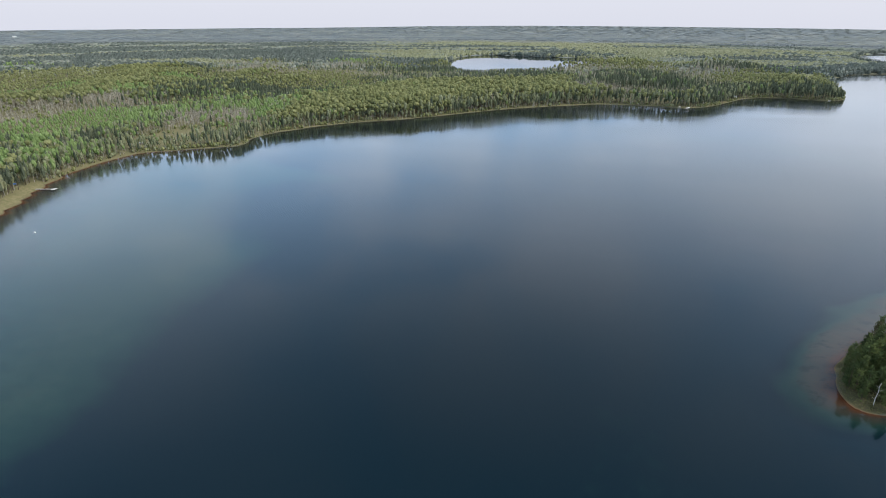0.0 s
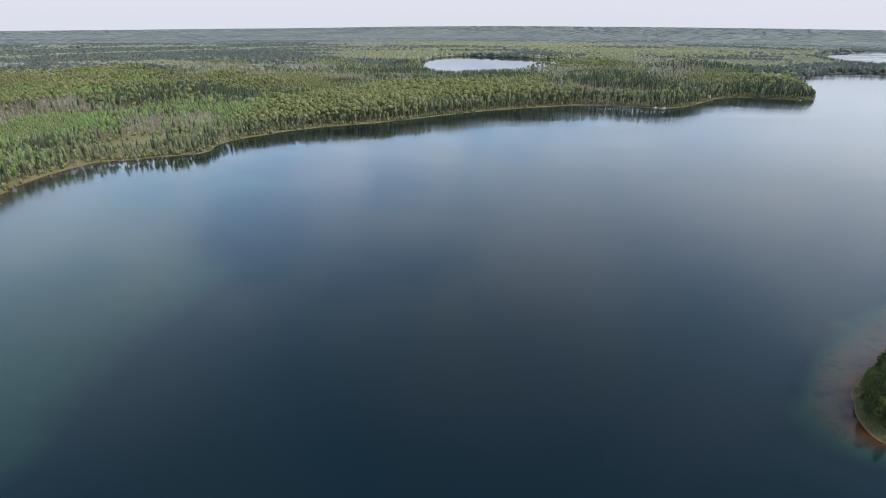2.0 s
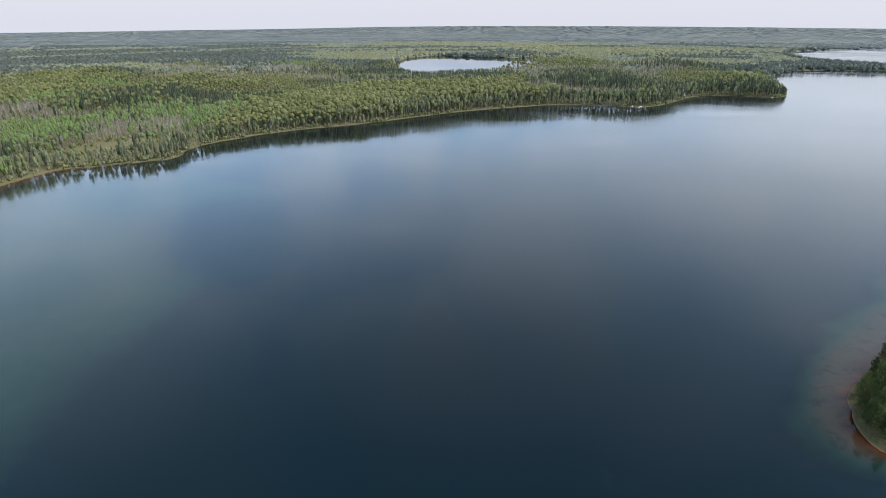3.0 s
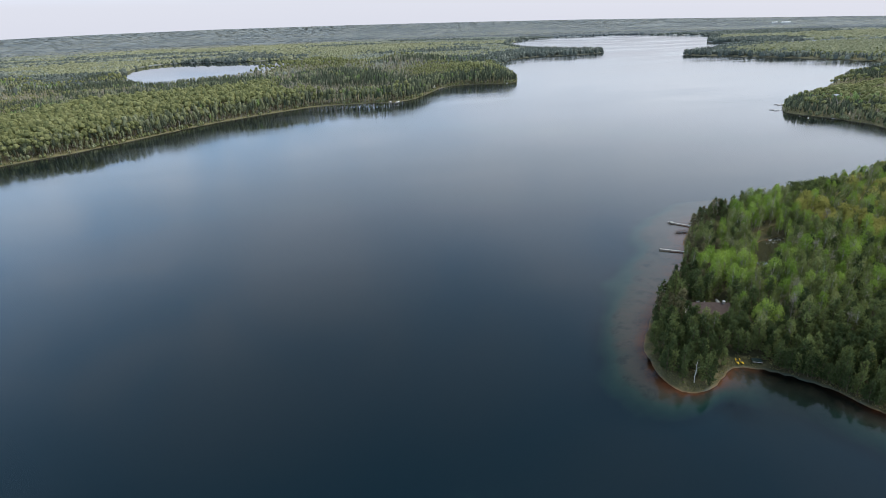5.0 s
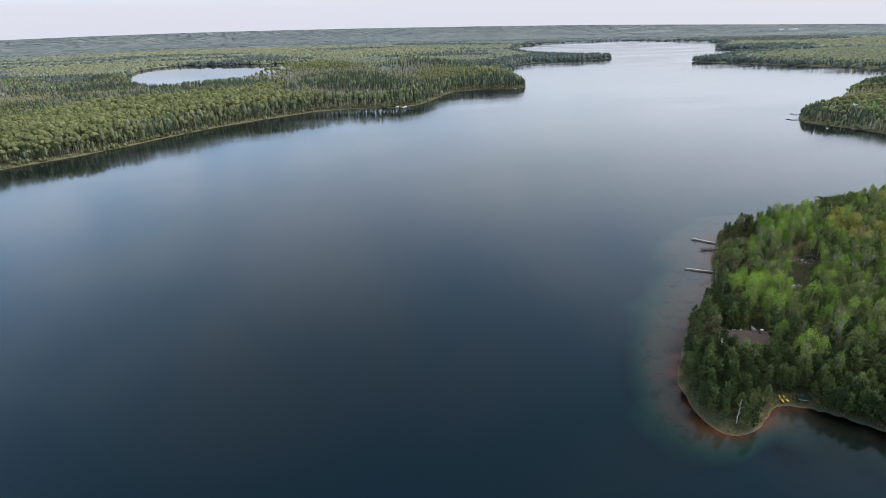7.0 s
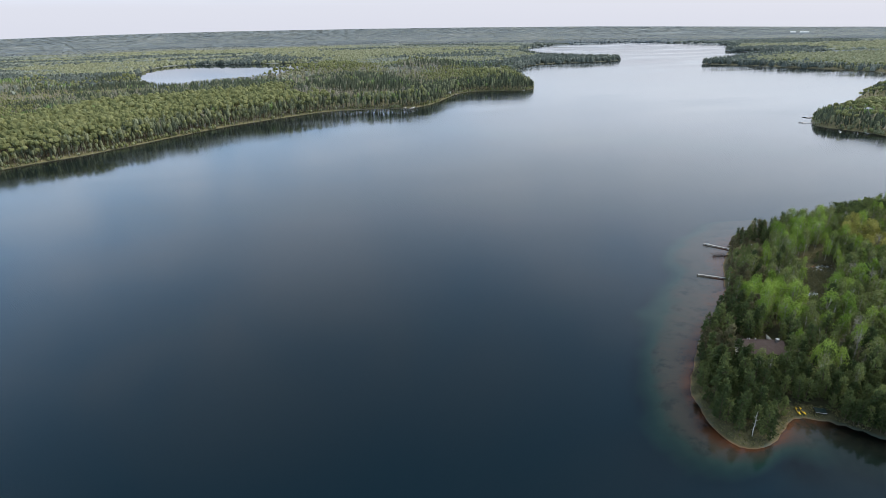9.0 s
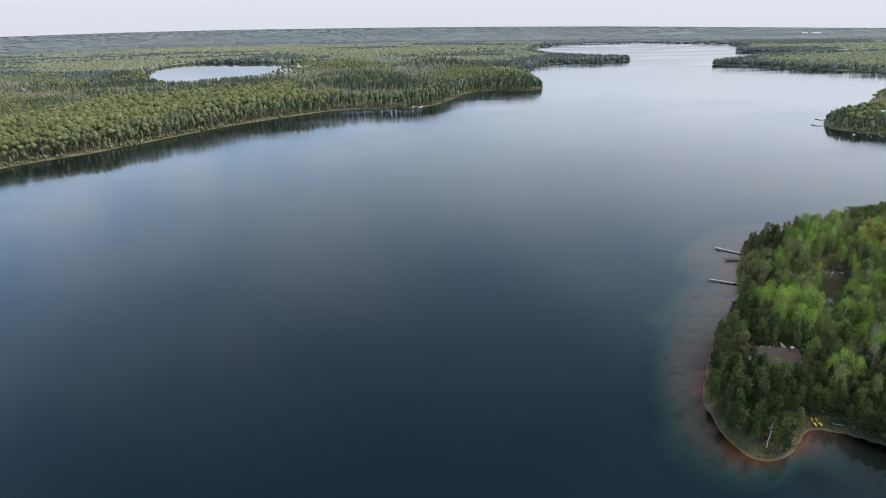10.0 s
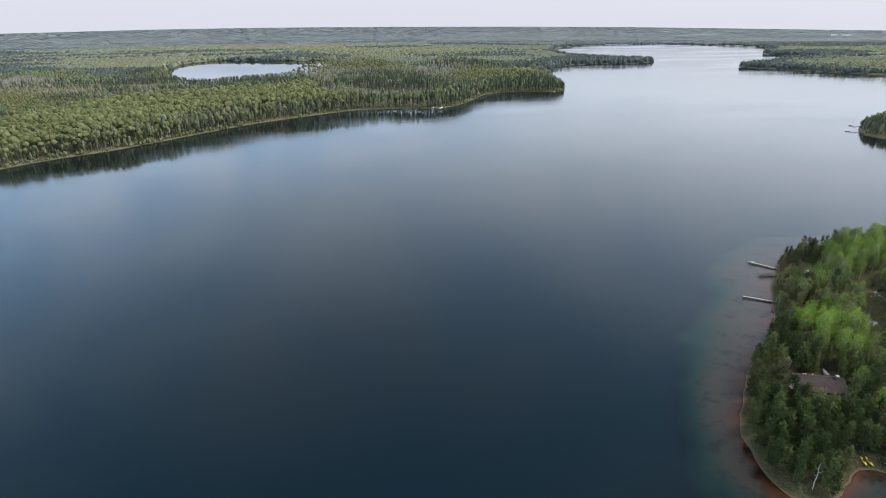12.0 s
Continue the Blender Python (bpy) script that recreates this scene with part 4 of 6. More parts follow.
# ---- trees of the peninsula, one by one ----
def tube(points, radii, sides=6):
    """A tapered, bent stem along points."""
    pts = [Vector(p) for p in points]
    v, f = [], []
    for i, p in enumerate(pts):
        d = (pts[min(i + 1, len(pts) - 1)] - pts[max(i - 1, 0)]).normalized()
        a = d.orthogonal().normalized()
        b = d.cross(a)
        for k in range(sides):
            q = p + (a * math.cos(PI2 * k / sides) + b * math.sin(PI2 * k / sides)) * radii[i]
            v.append(tuple(q))
    for i in range(len(pts) - 1):
        for k in range(sides):
            a, b = i * sides + k, i * sides + (k + 1) % sides
            f += [(a, b, b + sides), (a, b + sides, a + sides)]
    return v, f


def join(shapes):
    v, f = [], []
    for a, b in shapes:
        f += [tuple(i + len(v) for i in t) for t in b]
        v += list(a)
    return np.array(v), np.array(f)


def spray(centre, along, n, length, width, out):
    """Narrow leaf or needle tufts that point roughly along a branch."""
    along = along / (np.linalg.norm(along) + 1e-9)
    for _ in range(n):
        d = along + rng.normal(size=3) * 0.55
        d /= np.linalg.norm(d)
        s = np.cross(d, rng.normal(size=3))
        s /= np.linalg.norm(s) + 1e-9
        p = centre + rng.normal(size=3) * length * 0.35
        out.append((p - s * width, p + s * width, p + d * length * rng.uniform(0.7, 1.3)))


def tris_mesh(name, tri_list, mat):
    v = np.array(tri_list).reshape(-1, 3)
    f = np.arange(len(v)).reshape(-1, 3)
    return array_mesh(name, v, f, [mat], None, [("tint", np.zeros(len(v)))])


def grow_pine(tall, spread, mat, thick=1.0, flat=False):
    """Pine: straight stem, whorls of rising boughs with upright tufts at their ends; young ones pointed, old ones flat-topped and bare below."""
    stems, tufts = [tube([(0, 0, -0.3), (0.05, 0.04, tall * 0.5), (0, 0.02, tall * 0.97)], [tall * 0.014, tall * 0.01, 0.03], 5)], []
    levels = int(tall * 0.95)
    foot = 0.5 if flat else 0.12
    for i in range(levels):
        t = i / levels
        h = tall * (foot + (0.97 - foot) * t)
        shape = 0.75 + 0.35 * math.sin(math.pi * t) if flat else (1 - t) ** 0.6 * min(1.0, 0.6 + 2.2 * t) + 0.08
        for j in range(rng.integers(4, 6)):
            a = rng.uniform(0, PI2)
            r = spread * shape * rng.uniform(0.65, 1.2)
            rise = r * rng.uniform(0.1, 0.4)
            d = np.array((math.cos(a), math.sin(a), 0))
            tip = d * r + np.array((0, 0, h + rise))
            if rng.random() < 0.3:
                stems.append(tube([(0, 0, h - 0.2), tuple(tip * np.array((0.85, 0.85, 1)) - np.array((0, 0, 0.1)))], [0.045, 0.015], 3))
            for u in (0.45, 0.75, 1.0):
                p = d * r * u + np.array((0, 0, h + rise * u * u))
                side = np.cross(d, (0, 0, 1)) * rng.uniform(-0.4, 0.4) * r * u
                spray(p + side, d * 0.5 + np.array((0, 0, 0.9)), int(4 * thick), 0.7, 0.19, tufts)
    spray(np.array((0, 0, tall * 0.96)), np.array((0, 0, 1.0)), 12, 0.7, 0.11, tufts)
    return join(stems), tufts, mat


def grow_leafy(tall, spread, mat, bare=0.3, leaves=900, lobes=13, size=0.3, round_top=0.0):
    """Broadleaf: leaning stem that forks into rising limbs, each with its own upright leafy lobe, gaps between them."""
    lean = rng.normal(size=2) * 0.35
    fork = tall * bare
    stems, tufts = [tube([(0, 0, -0.3), (lean[0] * 0.3, lean[1] * 0.3, fork), (lean[0], lean[1], tall * 0.85)], [tall * 0.015, tall * 0.011, 0.03], 5)], []
    per = leaves // lobes
    for i in range(lobes):
        t = (i + 0.5) / lobes
        a = i * 2.4 + rng.uniform(-0.5, 0.5)
        ring = (math.sin(math.pi * (0.18 + 0.8 * t)) ** 0.8 * (1 - round_top) + math.sqrt(max(0.0, 1 - (1.7 * t - 0.75) ** 2)) * round_top) * rng.uniform(0.35, 0.8)
        rad = spread * rng.uniform(0.26, 0.48)
        c = np.array((lean[0] * t + spread * ring * math.cos(a), lean[1] * t + spread * ring * math.sin(a), fork + (tall - fork - rad * 0.9) * (0.08 + 0.92 * t)))
        start = (lean[0] * t * 0.5, lean[1] * t * 0.5, min(c[2] - 0.6, fork + (c[2] - fork) * 0.35))
        stems.append(tube([start, tuple(c)], [tall * 0.005, 0.015], 3))
        tone = rng.normal(size=3) * 0.15
        for _ in range(per):
            d = rng.normal(size=3)
            d[2] += 0.3
            d /= np.linalg.norm(d)
            p = c + d * rad * np.array((1, 1, 1.45 - 0.6 * round_top)) * rng.uniform(0.55, 1.15)
            tufts.append(tuple(facet(p, d + tone, size, 0.6)))
    return join(stems), tufts, mat


def grow_bare(tall, spread, mat):
    """A leafless birch: pale stem, limbs that fork twice and a haze of twigs."""
    stems, tufts = [tube([(0, 0, -0.3), (0.15, 0.1, tall * 0.5), (0.3, 0.0, tall)], [tall * 0.013, tall * 0.009, 0.02], 6)], []
    for i in range(18):
        h, a = tall * rng.uniform(0.3, 0.92), rng.uniform(0, PI2)
        r = spread * (1.25 - h / tall) * rng.uniform(0.6, 1.2)
        base, tip = np.array((0.2, 0.05, h)), np.array((r * math.cos(a), r * math.sin(a), h + r * rng.uniform(0.6, 1.0)))
        stems.append(tube([tuple(base), tuple((base + tip) / 2 + rng.normal(size=3) * 0.12), tuple(tip)], [0.06, 0.04, 0.015], 4))
        for _ in range(5):
            spray(base + (tip - base) * rng.uniform(0.4, 1.0), tip - base, 2, 0.9, 0.03, tufts)
    return join(stems), tufts, mat


def tree_model(name, made, bark, label, group):
    (sv, sf), tufts, mat = made
    t = thing(name, Matrix(), label, "tree", group)
    tr = new("trunk", array_mesh("trunk", sv, sf, [bark]))
    cr = new("crown", tris_mesh("crown", tufts, mat))
    tr.parent = cr.parent = t
    return t


models = {
    "pine": [tree_model("pine_tree", grow_pine(h, s, PINE), BARK, "dark green pine with upswept tufted boughs", "pines of the peninsula") for h, s in ((10.5, 1.75), (11.5, 1.85), (9.5, 1.7), (12, 1.9), (8.5, 1.55), (11, 1.65))],
    "big_pine": [tree_model("pine_tree", grow_pine(h, s, PINE, 1.6, True), BARK, "tall dark pine with a broad flat-topped crown", "tall pines of the peninsula") for h, s in ((12.5, 3.2), (11.5, 2.8))],
    "cedar": [tree_model("cedar_tree", grow_pine(h, s, OLIVE), BARK, "olive-brown cedar with dense short boughs", "cedars by the docks") for h, s in ((9.5, 1.8), (10.5, 1.9), (8, 1.6))],
    "aspen": [tree_model("aspen_tree", grow_leafy(h, s, ASPEN, 0.2, 820, 22, 0.2), PALE_BARK, "bright green aspen in fresh spring leaf", "aspens of the peninsula") for h, s in ((11, 2.9), (12, 3.1), (10, 2.7), (9, 2.5), (11.5, 2.6))],
    "birch": [tree_model("birch_tree", grow_leafy(h, s, BIRCH, 0.2, 700, 20, 0.185), PALE_BARK, "slender soft green birch with thin young leaves", "birches of the peninsula") for h, s in ((11.5, 2.1), (10.5, 2.2), (9.5, 2.0), (12, 2.1))],
    "oak": [tree_model("oak_tree", grow_leafy(h, s, OAK, 0.3, 820, 18, 0.21, 0.9), BARK, "golden-green oak with a rounded crown of young leaves", "oaks of the peninsula") for h, s in ((10.5, 2.9), (11.5, 3.1), (10, 2.6))],
    "bare": [tree_model("bare_birch_tree", grow_bare(h, s, TWIGS), GREY_BARK, "leafless grey birch with forked thin branches", "bare birches of the peninsula") for h, s in ((12, 2.2), (10.5, 1.9))],
    "bush": [tree_model("shore_shrub", grow_leafy(h, s, BIRCH, 0.05, 320, 8, 0.16, 1.0), BARK, "low green shrub on the grassy bank", "shrubs on the bank") for h, s in ((2.2, 1.2), (1.6, 1.0))],
}
used = {k: [False] * len(v) for k, v in models.items()}


def stance(x, y, z, scale):
    return Matrix.LocRotScale((x, y, z - 0.1), Euler((rng.normal() * 0.03, rng.normal() * 0.03, rng.uniform(0, PI2))), (scale * rng.uniform(0.92, 1.08),) * 2 + (scale,))


def plant(kind, x, y, z, scale):
    pick = int(rng.integers(0, len(models[kind])))
    m = stance(x, y, z, scale)
    if used[kind][pick]:
        copy_thing(models[kind][pick], m)
    else:
        used[kind][pick] = True
        models[kind][pick].matrix_basis = m


def grove(name, kind, places, label):
    """Trees past counting, joined into one sheet of woods."""
    vs, fs, ss, ts, base = [], [], [], [], 0
    sources = []
    for model in models[kind]:
        rows = []
        for slot, ob in enumerate(sorted(model.children, key=lambda o: o.name.startswith("trunk"))):
            me = ob.data
            co, ix = np.zeros(len(me.vertices) * 3, np.float32), np.zeros(len(me.loops), np.int32)
            me.vertices.foreach_get("co", co)
            me.loops.foreach_get("vertex_index", ix)
            rows.append((co.reshape(-1, 3), ix.reshape(-1, 3), slot, me.materials[0]))
        sources.append(rows)
    for x, y, z, scale in places:
        m = np.array(stance(x, y, z, scale))
        tint = rng.random()
        for co, ix, slot, _ in sources[int(rng.integers(0, len(sources)))]:
            vs.append(co @ m[:3, :3].T + m[:3, 3])
            fs.append(ix + base)
            ss.append(np.full(len(ix), slot))
            ts.append(np.full(len(co), tint))
            base += len(co)
    me = array_mesh(name, np.concatenate(vs), np.concatenate(fs), [r[3] for r in sources[0]], np.concatenate(ss), [("tint", np.concatenate(ts))])
    tagged(new(name, me), label, "forest", kind="stuff")


CABIN = (134.0, 144.5)
tx, ty = jittered(85, 400, 60, 290, 3.65)
td = shore_distance(tx, ty)
open_ground = [((170.5, 199.3), 2.2), ((198.5, 214.8), 2.6), ((100.2, 108.9), 2.4), ((100.6, 111.4), 2.3), ((121.5, 116.0), 3.3), ((127.3, 113.8), 2.8), ((149.5, 143), 2.2)]
keep = near_zone(tx, ty) & (td > 0.7) & clear_of(tx, ty, 2.0)
edge = np.where((tx < 104) & (ty < 142), 1.9 - 0.4 * smooth(118, 108, ty), 0.7)
keep &= td > edge
cu, cv = (tx - CABIN[0]) * 0.929 - (ty - CABIN[1]) * 0.371, (tx - CABIN[0]) * 0.371 + (ty - CABIN[1]) * 0.929
keep &= ~((np.abs(cu) < 8.0) & (cv < 6.0) & (cv > -7.2))
for (ox, oy), rad in open_ground:
    keep &= np.hypot(tx - ox, ty - oy) > rad
thin = (ty < 158 - 0.63 * (tx - 107)) | (td < 8) | (rng.random(len(tx)) < 0.93)
keep &= thin
tx, ty, td = tx[keep], ty[keep], td[keep]
# the young pines of the point stand closer than the rest
px, py = jittered(92, 200, 75, 160, 3.9)
pd = shore_distance(px, py)
cu, cv = (px - CABIN[0]) * 0.929 - (py - CABIN[1]) * 0.371, (px - CABIN[0]) * 0.371 + (py - CABIN[1]) * 0.929
keep = near_zone(px, py) & (py < 146 - 0.63 * (px - 107)) & (pd > 3.2) & ~((np.abs(cu) < 8.0) & (cv < 6.0) & (cv > -7.2))
for (ox, oy), rad in open_ground:
    keep &= np.hypot(px - ox, py - oy) > rad
tx, ty, td = np.concatenate([tx, px[keep]]), np.concatenate([ty, py[keep]]), np.concatenate([td, pd[keep]])
# a close row of pines along the cove's edge
along = np.array([(a + (b - a) * k / 3) for a, b in zip(MAIN, np.roll(MAIN, -1, 0)) for k in range(3)])
row = along[(along[:, 0] > 129.5) & (along[:, 0] < 146) & (along[:, 1] > 78) & (along[:, 1] < 111)][::2]
row = row + np.array((0.75, 0.65)) * rng.uniform(0.9, 1.9, len(row))[:, None]
tx, ty = np.concatenate([tx, row[:, 0]]), np.concatenate([ty, row[:, 1]])
td = np.concatenate([td, np.full(len(row), 3.0)])
tz = height(tx, ty, td)
line1 = 150 - 0.63 * (tx - 107) + (field(tx, ty, 22.0, 71, 2) - 0.5) * 16
line2 = line1 + 36
# trees kept low or left out where they hide pond and drive from the camera
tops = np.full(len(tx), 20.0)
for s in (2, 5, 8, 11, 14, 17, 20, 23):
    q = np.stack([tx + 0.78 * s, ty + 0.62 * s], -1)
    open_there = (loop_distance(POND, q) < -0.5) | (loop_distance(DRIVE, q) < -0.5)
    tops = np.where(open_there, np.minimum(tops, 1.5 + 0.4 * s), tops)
wanted = {kind: [] for kind in models}
lakeside = loop_distance(MAIN, np.stack([tx, ty], -1))
for x, y, d, z, l1, l2, top, edge in zip(tx, ty, td, tz, line1, line2, tops, lakeside):
    u = rng.random()
    gold = float(smooth(0.5, 0.68, field(np.array([x]), np.array([y]), 26.0, 83, 2))[0])
    bright = math.exp(-(((x - 164) / 15) ** 2 + ((y - 170) / 13) ** 2)) + math.exp(-(((x - 226) / 26) ** 2 + ((y - 226) / 13) ** 2))
    if abs((y - 240) - 0.3 * (x - 284)) < 6 and 274 < x < 314:
        kind = "big_pine"
    elif edge < 13 and 200 < x < 240 and y > 225:
        kind = "pine" if u < 0.7 else "cedar"
    elif y < l1:
        kind = "pine" if u < 0.95 else "birch"
    elif bright > 0.45:
        kind = "aspen" if u < 0.88 else "birch"
    elif edge < 14 and x < 150:
        kind = "pine" if u < 0.72 else "cedar"
    elif edge < 15 and y > 175 and x < 232:
        kind = "cedar" if u < 0.62 else ("birch" if u < 0.82 else "pine")
    elif y < l2:
        kind = "pine" if u < 0.42 else ("birch" if u < 0.82 else ("bare" if u < 0.9 else "aspen"))
    elif x > 245 and x - y > 34 and u < 0.1 + 0.75 * gold:
        kind = "oak"
    else:
        kind = rng.choice(("birch", "aspen", "bare", "pine"), p=(0.5, 0.32, 0.06, 0.12))
    if kind == "bare" and (math.hypot(x - 100.6, y - 111.2) < 9 or math.hypot(x - CABIN[0], y - CABIN[1]) < 17):
        kind = "pine"
    if kind in ("birch", "bare") and (x < 118 and y < 140 or d < 6 and y < 112):
        kind = "pine"
    size = rng.uniform(0.72, 1.16) * (0.8 + 0.2 * min(1.0, d / 7.0)) * (1 - 0.25 * min(1.0, max(0.0, (x - 270) / 60)))
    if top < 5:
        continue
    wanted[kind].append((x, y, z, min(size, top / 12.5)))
# the nearest of each kind stand as trees of their own, the rest join into groves
for kind, rows in wanted.items():
    rows.sort(key=lambda p: math.hypot(p[0] - 60, p[1] - 60))
    for row in rows[:285]:
        plant(kind, *row)
for kind, label in (("pine", "dark green pines standing close behind the point"), ("aspen", "bright green aspens farther back on the peninsula"), ("birch", "soft green birches farther back on the peninsula")):
    if len(wanted[kind]) > 285:
        grove(kind + "_grove", kind, wanted[kind][285:], label)
# low growth on the open bank of the point
for x, y in ((99.5, 119), (98.5, 124.5), (101.5, 130.5), (106, 113.2), (109, 114.6), (98.2, 114.4), (103.5, 137), (112, 116), (97.6, 112.4), (104.5, 112.2)):
    plant("bush", x, y, ground_z(x, y), rng.uniform(0.5, 0.85))
for kind, flags in used.items():
    for model, flag in zip(models[kind], flags):
        if not flag:
            for o in (*model.children, model):
                bpy.data.objects.remove(o)


# ---- grass and low weeds on the open banks ----
GRASS = foliage("bank_grass", (0.075, 0.085, 0.03), (0.12, 0.12, 0.05), (0.2, 0.18, 0.085), 0.35)
a, b = jittered(90, 260, 78, 235, 0.65)
q = np.stack([a, b], -1)
d = shore_distance(a, b)
open_bank = (d > 0.25) & (d < 5.5) & (a < 150) | (loop_distance(DRIVE, q) < 1.0) | (loop_distance(YARD, q) < 1.0) | (loop_distance(BANK, q) < 2.0)
keep = open_bank & (d > 0.25) & (field(a, b, 4.0, 151, 2) > 0.36)
blades = []
for x, y, z in zip(a[keep], b[keep], ground_z(a[keep], b[keep])):
    for _ in range(3):
        t, r, h = rng.uniform(0, PI2), rng.uniform(0.2, 0.45), rng.uniform(0.12, 0.5)
        p = np.array((x + 0.3 * math.cos(t * 5), y + 0.3 * math.sin(t * 5), z - 0.04))
        blades.append((p, p + np.array((r * math.cos(t), r * math.sin(t), 0.06)), p + np.array((r * math.cos(t + 1.1), r * math.sin(t + 1.1), h))))
tagged(new("bank_grass", tris_mesh("bank_grass", blades, GRASS)), "rough olive and straw-coloured grass on the banks", "grass", kind="stuff")

# ---- sedge and floating leaves over most of the pond ----
# also spread over the water to darken the pond, in place of mirrored trees
SEDGE = foliage("pond_sedge", (0.07, 0.075, 0.042), (0.11, 0.113, 0.062), (0.165, 0.16, 0.09), 0.3)
a, b = jittered(184, 231, 167, 204, 0.5)
inside = loop_distance(POND, np.stack([a, b], -1))
gap = np.maximum(np.exp(-(((a - 220) / 5.5) ** 2 + ((b - 198) / 3.2) ** 2)), np.exp(-(((a - 191) / 3.0) ** 2 + ((b - 177) / 2.6) ** 2)))
keep = (inside < 0.6) & (field(a, b, 1.3, 113, 2) > 0.14 + 0.62 * gap)
blades = []
for x, y in zip(a[keep], b[keep]):
    for _ in range(4):
        t, r, h = rng.uniform(0, PI2), rng.uniform(0.15, 0.5), rng.uniform(0.25, 0.9)
        p = np.array((x + 0.3 * math.cos(t * 3), y + 0.3 * math.sin(t * 3), -0.05))
        blades.append((p, p + np.array((r * math.cos(t), r * math.sin(t), 0.08)), p + np.array((r * math.cos(t + 0.9), r * math.sin(t + 0.9), h))))
tagged(new("pond_sedge", tris_mesh("pond_sedge", blades, SEDGE)), "dark olive sedge and floating leaves in the pond", "sedge", kind="stuff")


# ---- pale discs added for the shine in two patches of the pond ----
PALE_DISC = simple("pale_discs", (0.22, 0.25, 0.25), (0.42, 0.45, 0.46), 0.6, 0.3)
pads = []
for cx0, cy0, sx, sy, count in ((217, 196.2, 7.0, 4.5, 130), (192.0, 177.0, 3.4, 2.8, 70)):
    for _ in range(count):
        x, y, r = rng.normal(cx0, sx * 0.6), rng.normal(cy0, sy * 0.6), rng.uniform(0.14, 0.38)
        ring = [np.array((x + r * math.cos(PI2 * k / 7), y + r * math.sin(PI2 * k / 7), 0.03 + 0.02 * math.sin(k * 2.0))) for k in range(7)]
        pads += [(np.array((x, y, 0.015)), ring[k], ring[k + 1]) for k in range(6)]
tagged(new("pond_lilies", tris_mesh("pond_lilies", pads, PALE_DISC)), "pale flat discs added for the shiny patches on the pond", "water plants", kind="stuff")


# ---- paints and woods for the things ----
GREY_PLANK = simple("weathered_planks", (0.2, 0.18, 0.16), (0.42, 0.4, 0.37), 1.5, 0.85, 0, 0.01)
PALE_PLANK = simple("bleached_planks", (0.42, 0.4, 0.37), (0.62, 0.6, 0.57), 1.5, 0.8, 0, 0.01)
DOCK_PLANK = simple("grey_dock_planks", (0.22, 0.215, 0.21), (0.38, 0.375, 0.36), 1.5, 0.8, 0, 0.01)
DARK_STEEL = simple("dark_steel", (0.03, 0.03, 0.035), (0.07, 0.07, 0.075), 3, 0.5, 0.6)
SHINGLE = simple("brown_shingles", (0.05, 0.037, 0.034), (0.085, 0.065, 0.06), 1.2, 0.92, 0, 0.02)
LOG = simple("stained_logs", (0.1, 0.055, 0.03), (0.19, 0.11, 0.06), 1.5, 0.8, 0, 0.02)
WHITE = simple("white_paint", (0.62, 0.62, 0.6), (0.8, 0.8, 0.78), 0.8, 0.5)
GREY_METAL = simple("grey_metal", (0.3, 0.31, 0.32), (0.48, 0.49, 0.5), 1.2, 0.4, 0.5)
YELLOW = simple("yellow_plastic", (0.62, 0.4, 0.012), (0.8, 0.55, 0.03), 0.9, 0.4)
BLACK = simple("black_plastic", (0.012, 0.012, 0.014), (0.03, 0.03, 0.032), 2, 0.5)
BLUE = simple("blue_canvas", (0.04, 0.12, 0.32), (0.09, 0.22, 0.5), 2, 0.7, 0, 0.02)
GREEN_DECK = simple("green_canvas", (0.016, 0.03, 0.026), (0.032, 0.05, 0.042), 1.5, 0.95)
TRIM = simple("pale_trim", (0.3, 0.28, 0.26), (0.45, 0.43, 0.4), 1.5, 0.7)
RUBBER = simple("tyre_rubber", (0.015, 0.015, 0.015), (0.035, 0.035, 0.035), 4, 0.85)
STONE = simple("field_stone", (0.16, 0.15, 0.14), (0.36, 0.33, 0.3), 2.0, 0.85, 0, 0.03)
DEAD_WOOD = simple("bleached_dead_wood", (0.26, 0.24, 0.21), (0.5, 0.47, 0.42), 1.6, 0.85, 0, 0.02)
DARK_WOOD = simple("dark_wood", (0.025, 0.021, 0.019), (0.06, 0.052, 0.046), 1.6, 0.85, 0, 0.02)
GLASS, gn, gl_, gb = material("dark_window_glass")
gb.inputs["Base Color"].default_value = (0.02, 0.025, 0.03, 1)
gb.inputs["Roughness"].default_value = 0.05
gb.inputs["Specular IOR Level"].default_value = 0.6


def box(bm, x0, x1, y0, y1, z0, z1, bevel=0.0):
    g = bmesh.ops.create_cube(bm, size=1)["verts"]
    bmesh.ops.scale(bm, vec=(x1 - x0, y1 - y0, z1 - z0), verts=g)
    bmesh.ops.translate(bm, vec=((x0 + x1) / 2, (y0 + y1) / 2, (z0 + z1) / 2), verts=g)
    if bevel:
        edges = list({e for v in g for e in v.link_edges})
        bmesh.ops.bevel(bm, geom=edges, offset=bevel, segments=1, affect="EDGES")


def rod(bm, a, b, r, sides=8):
    a, b = Vector(a), Vector(b)
    m = Matrix.Translation((a + b) / 2) @ (b - a).to_track_quat("Z", "Y").to_matrix().to_4x4()
    bmesh.ops.create_cone(bm, cap_ends=True, segments=sides, radius1=r, radius2=r, depth=(b - a).length, matrix=m)


def boxes(name, rows, mat, parent, label="", bevel=0.0):
    bm = bmesh.new()
    for r in rows:
        box(bm, *r, bevel=bevel)
    return part(name, bm, mat, parent, label)


def bearing(a, b):
    return math.degrees(math.atan2(b[1] - a[1], b[0] - a[0]))


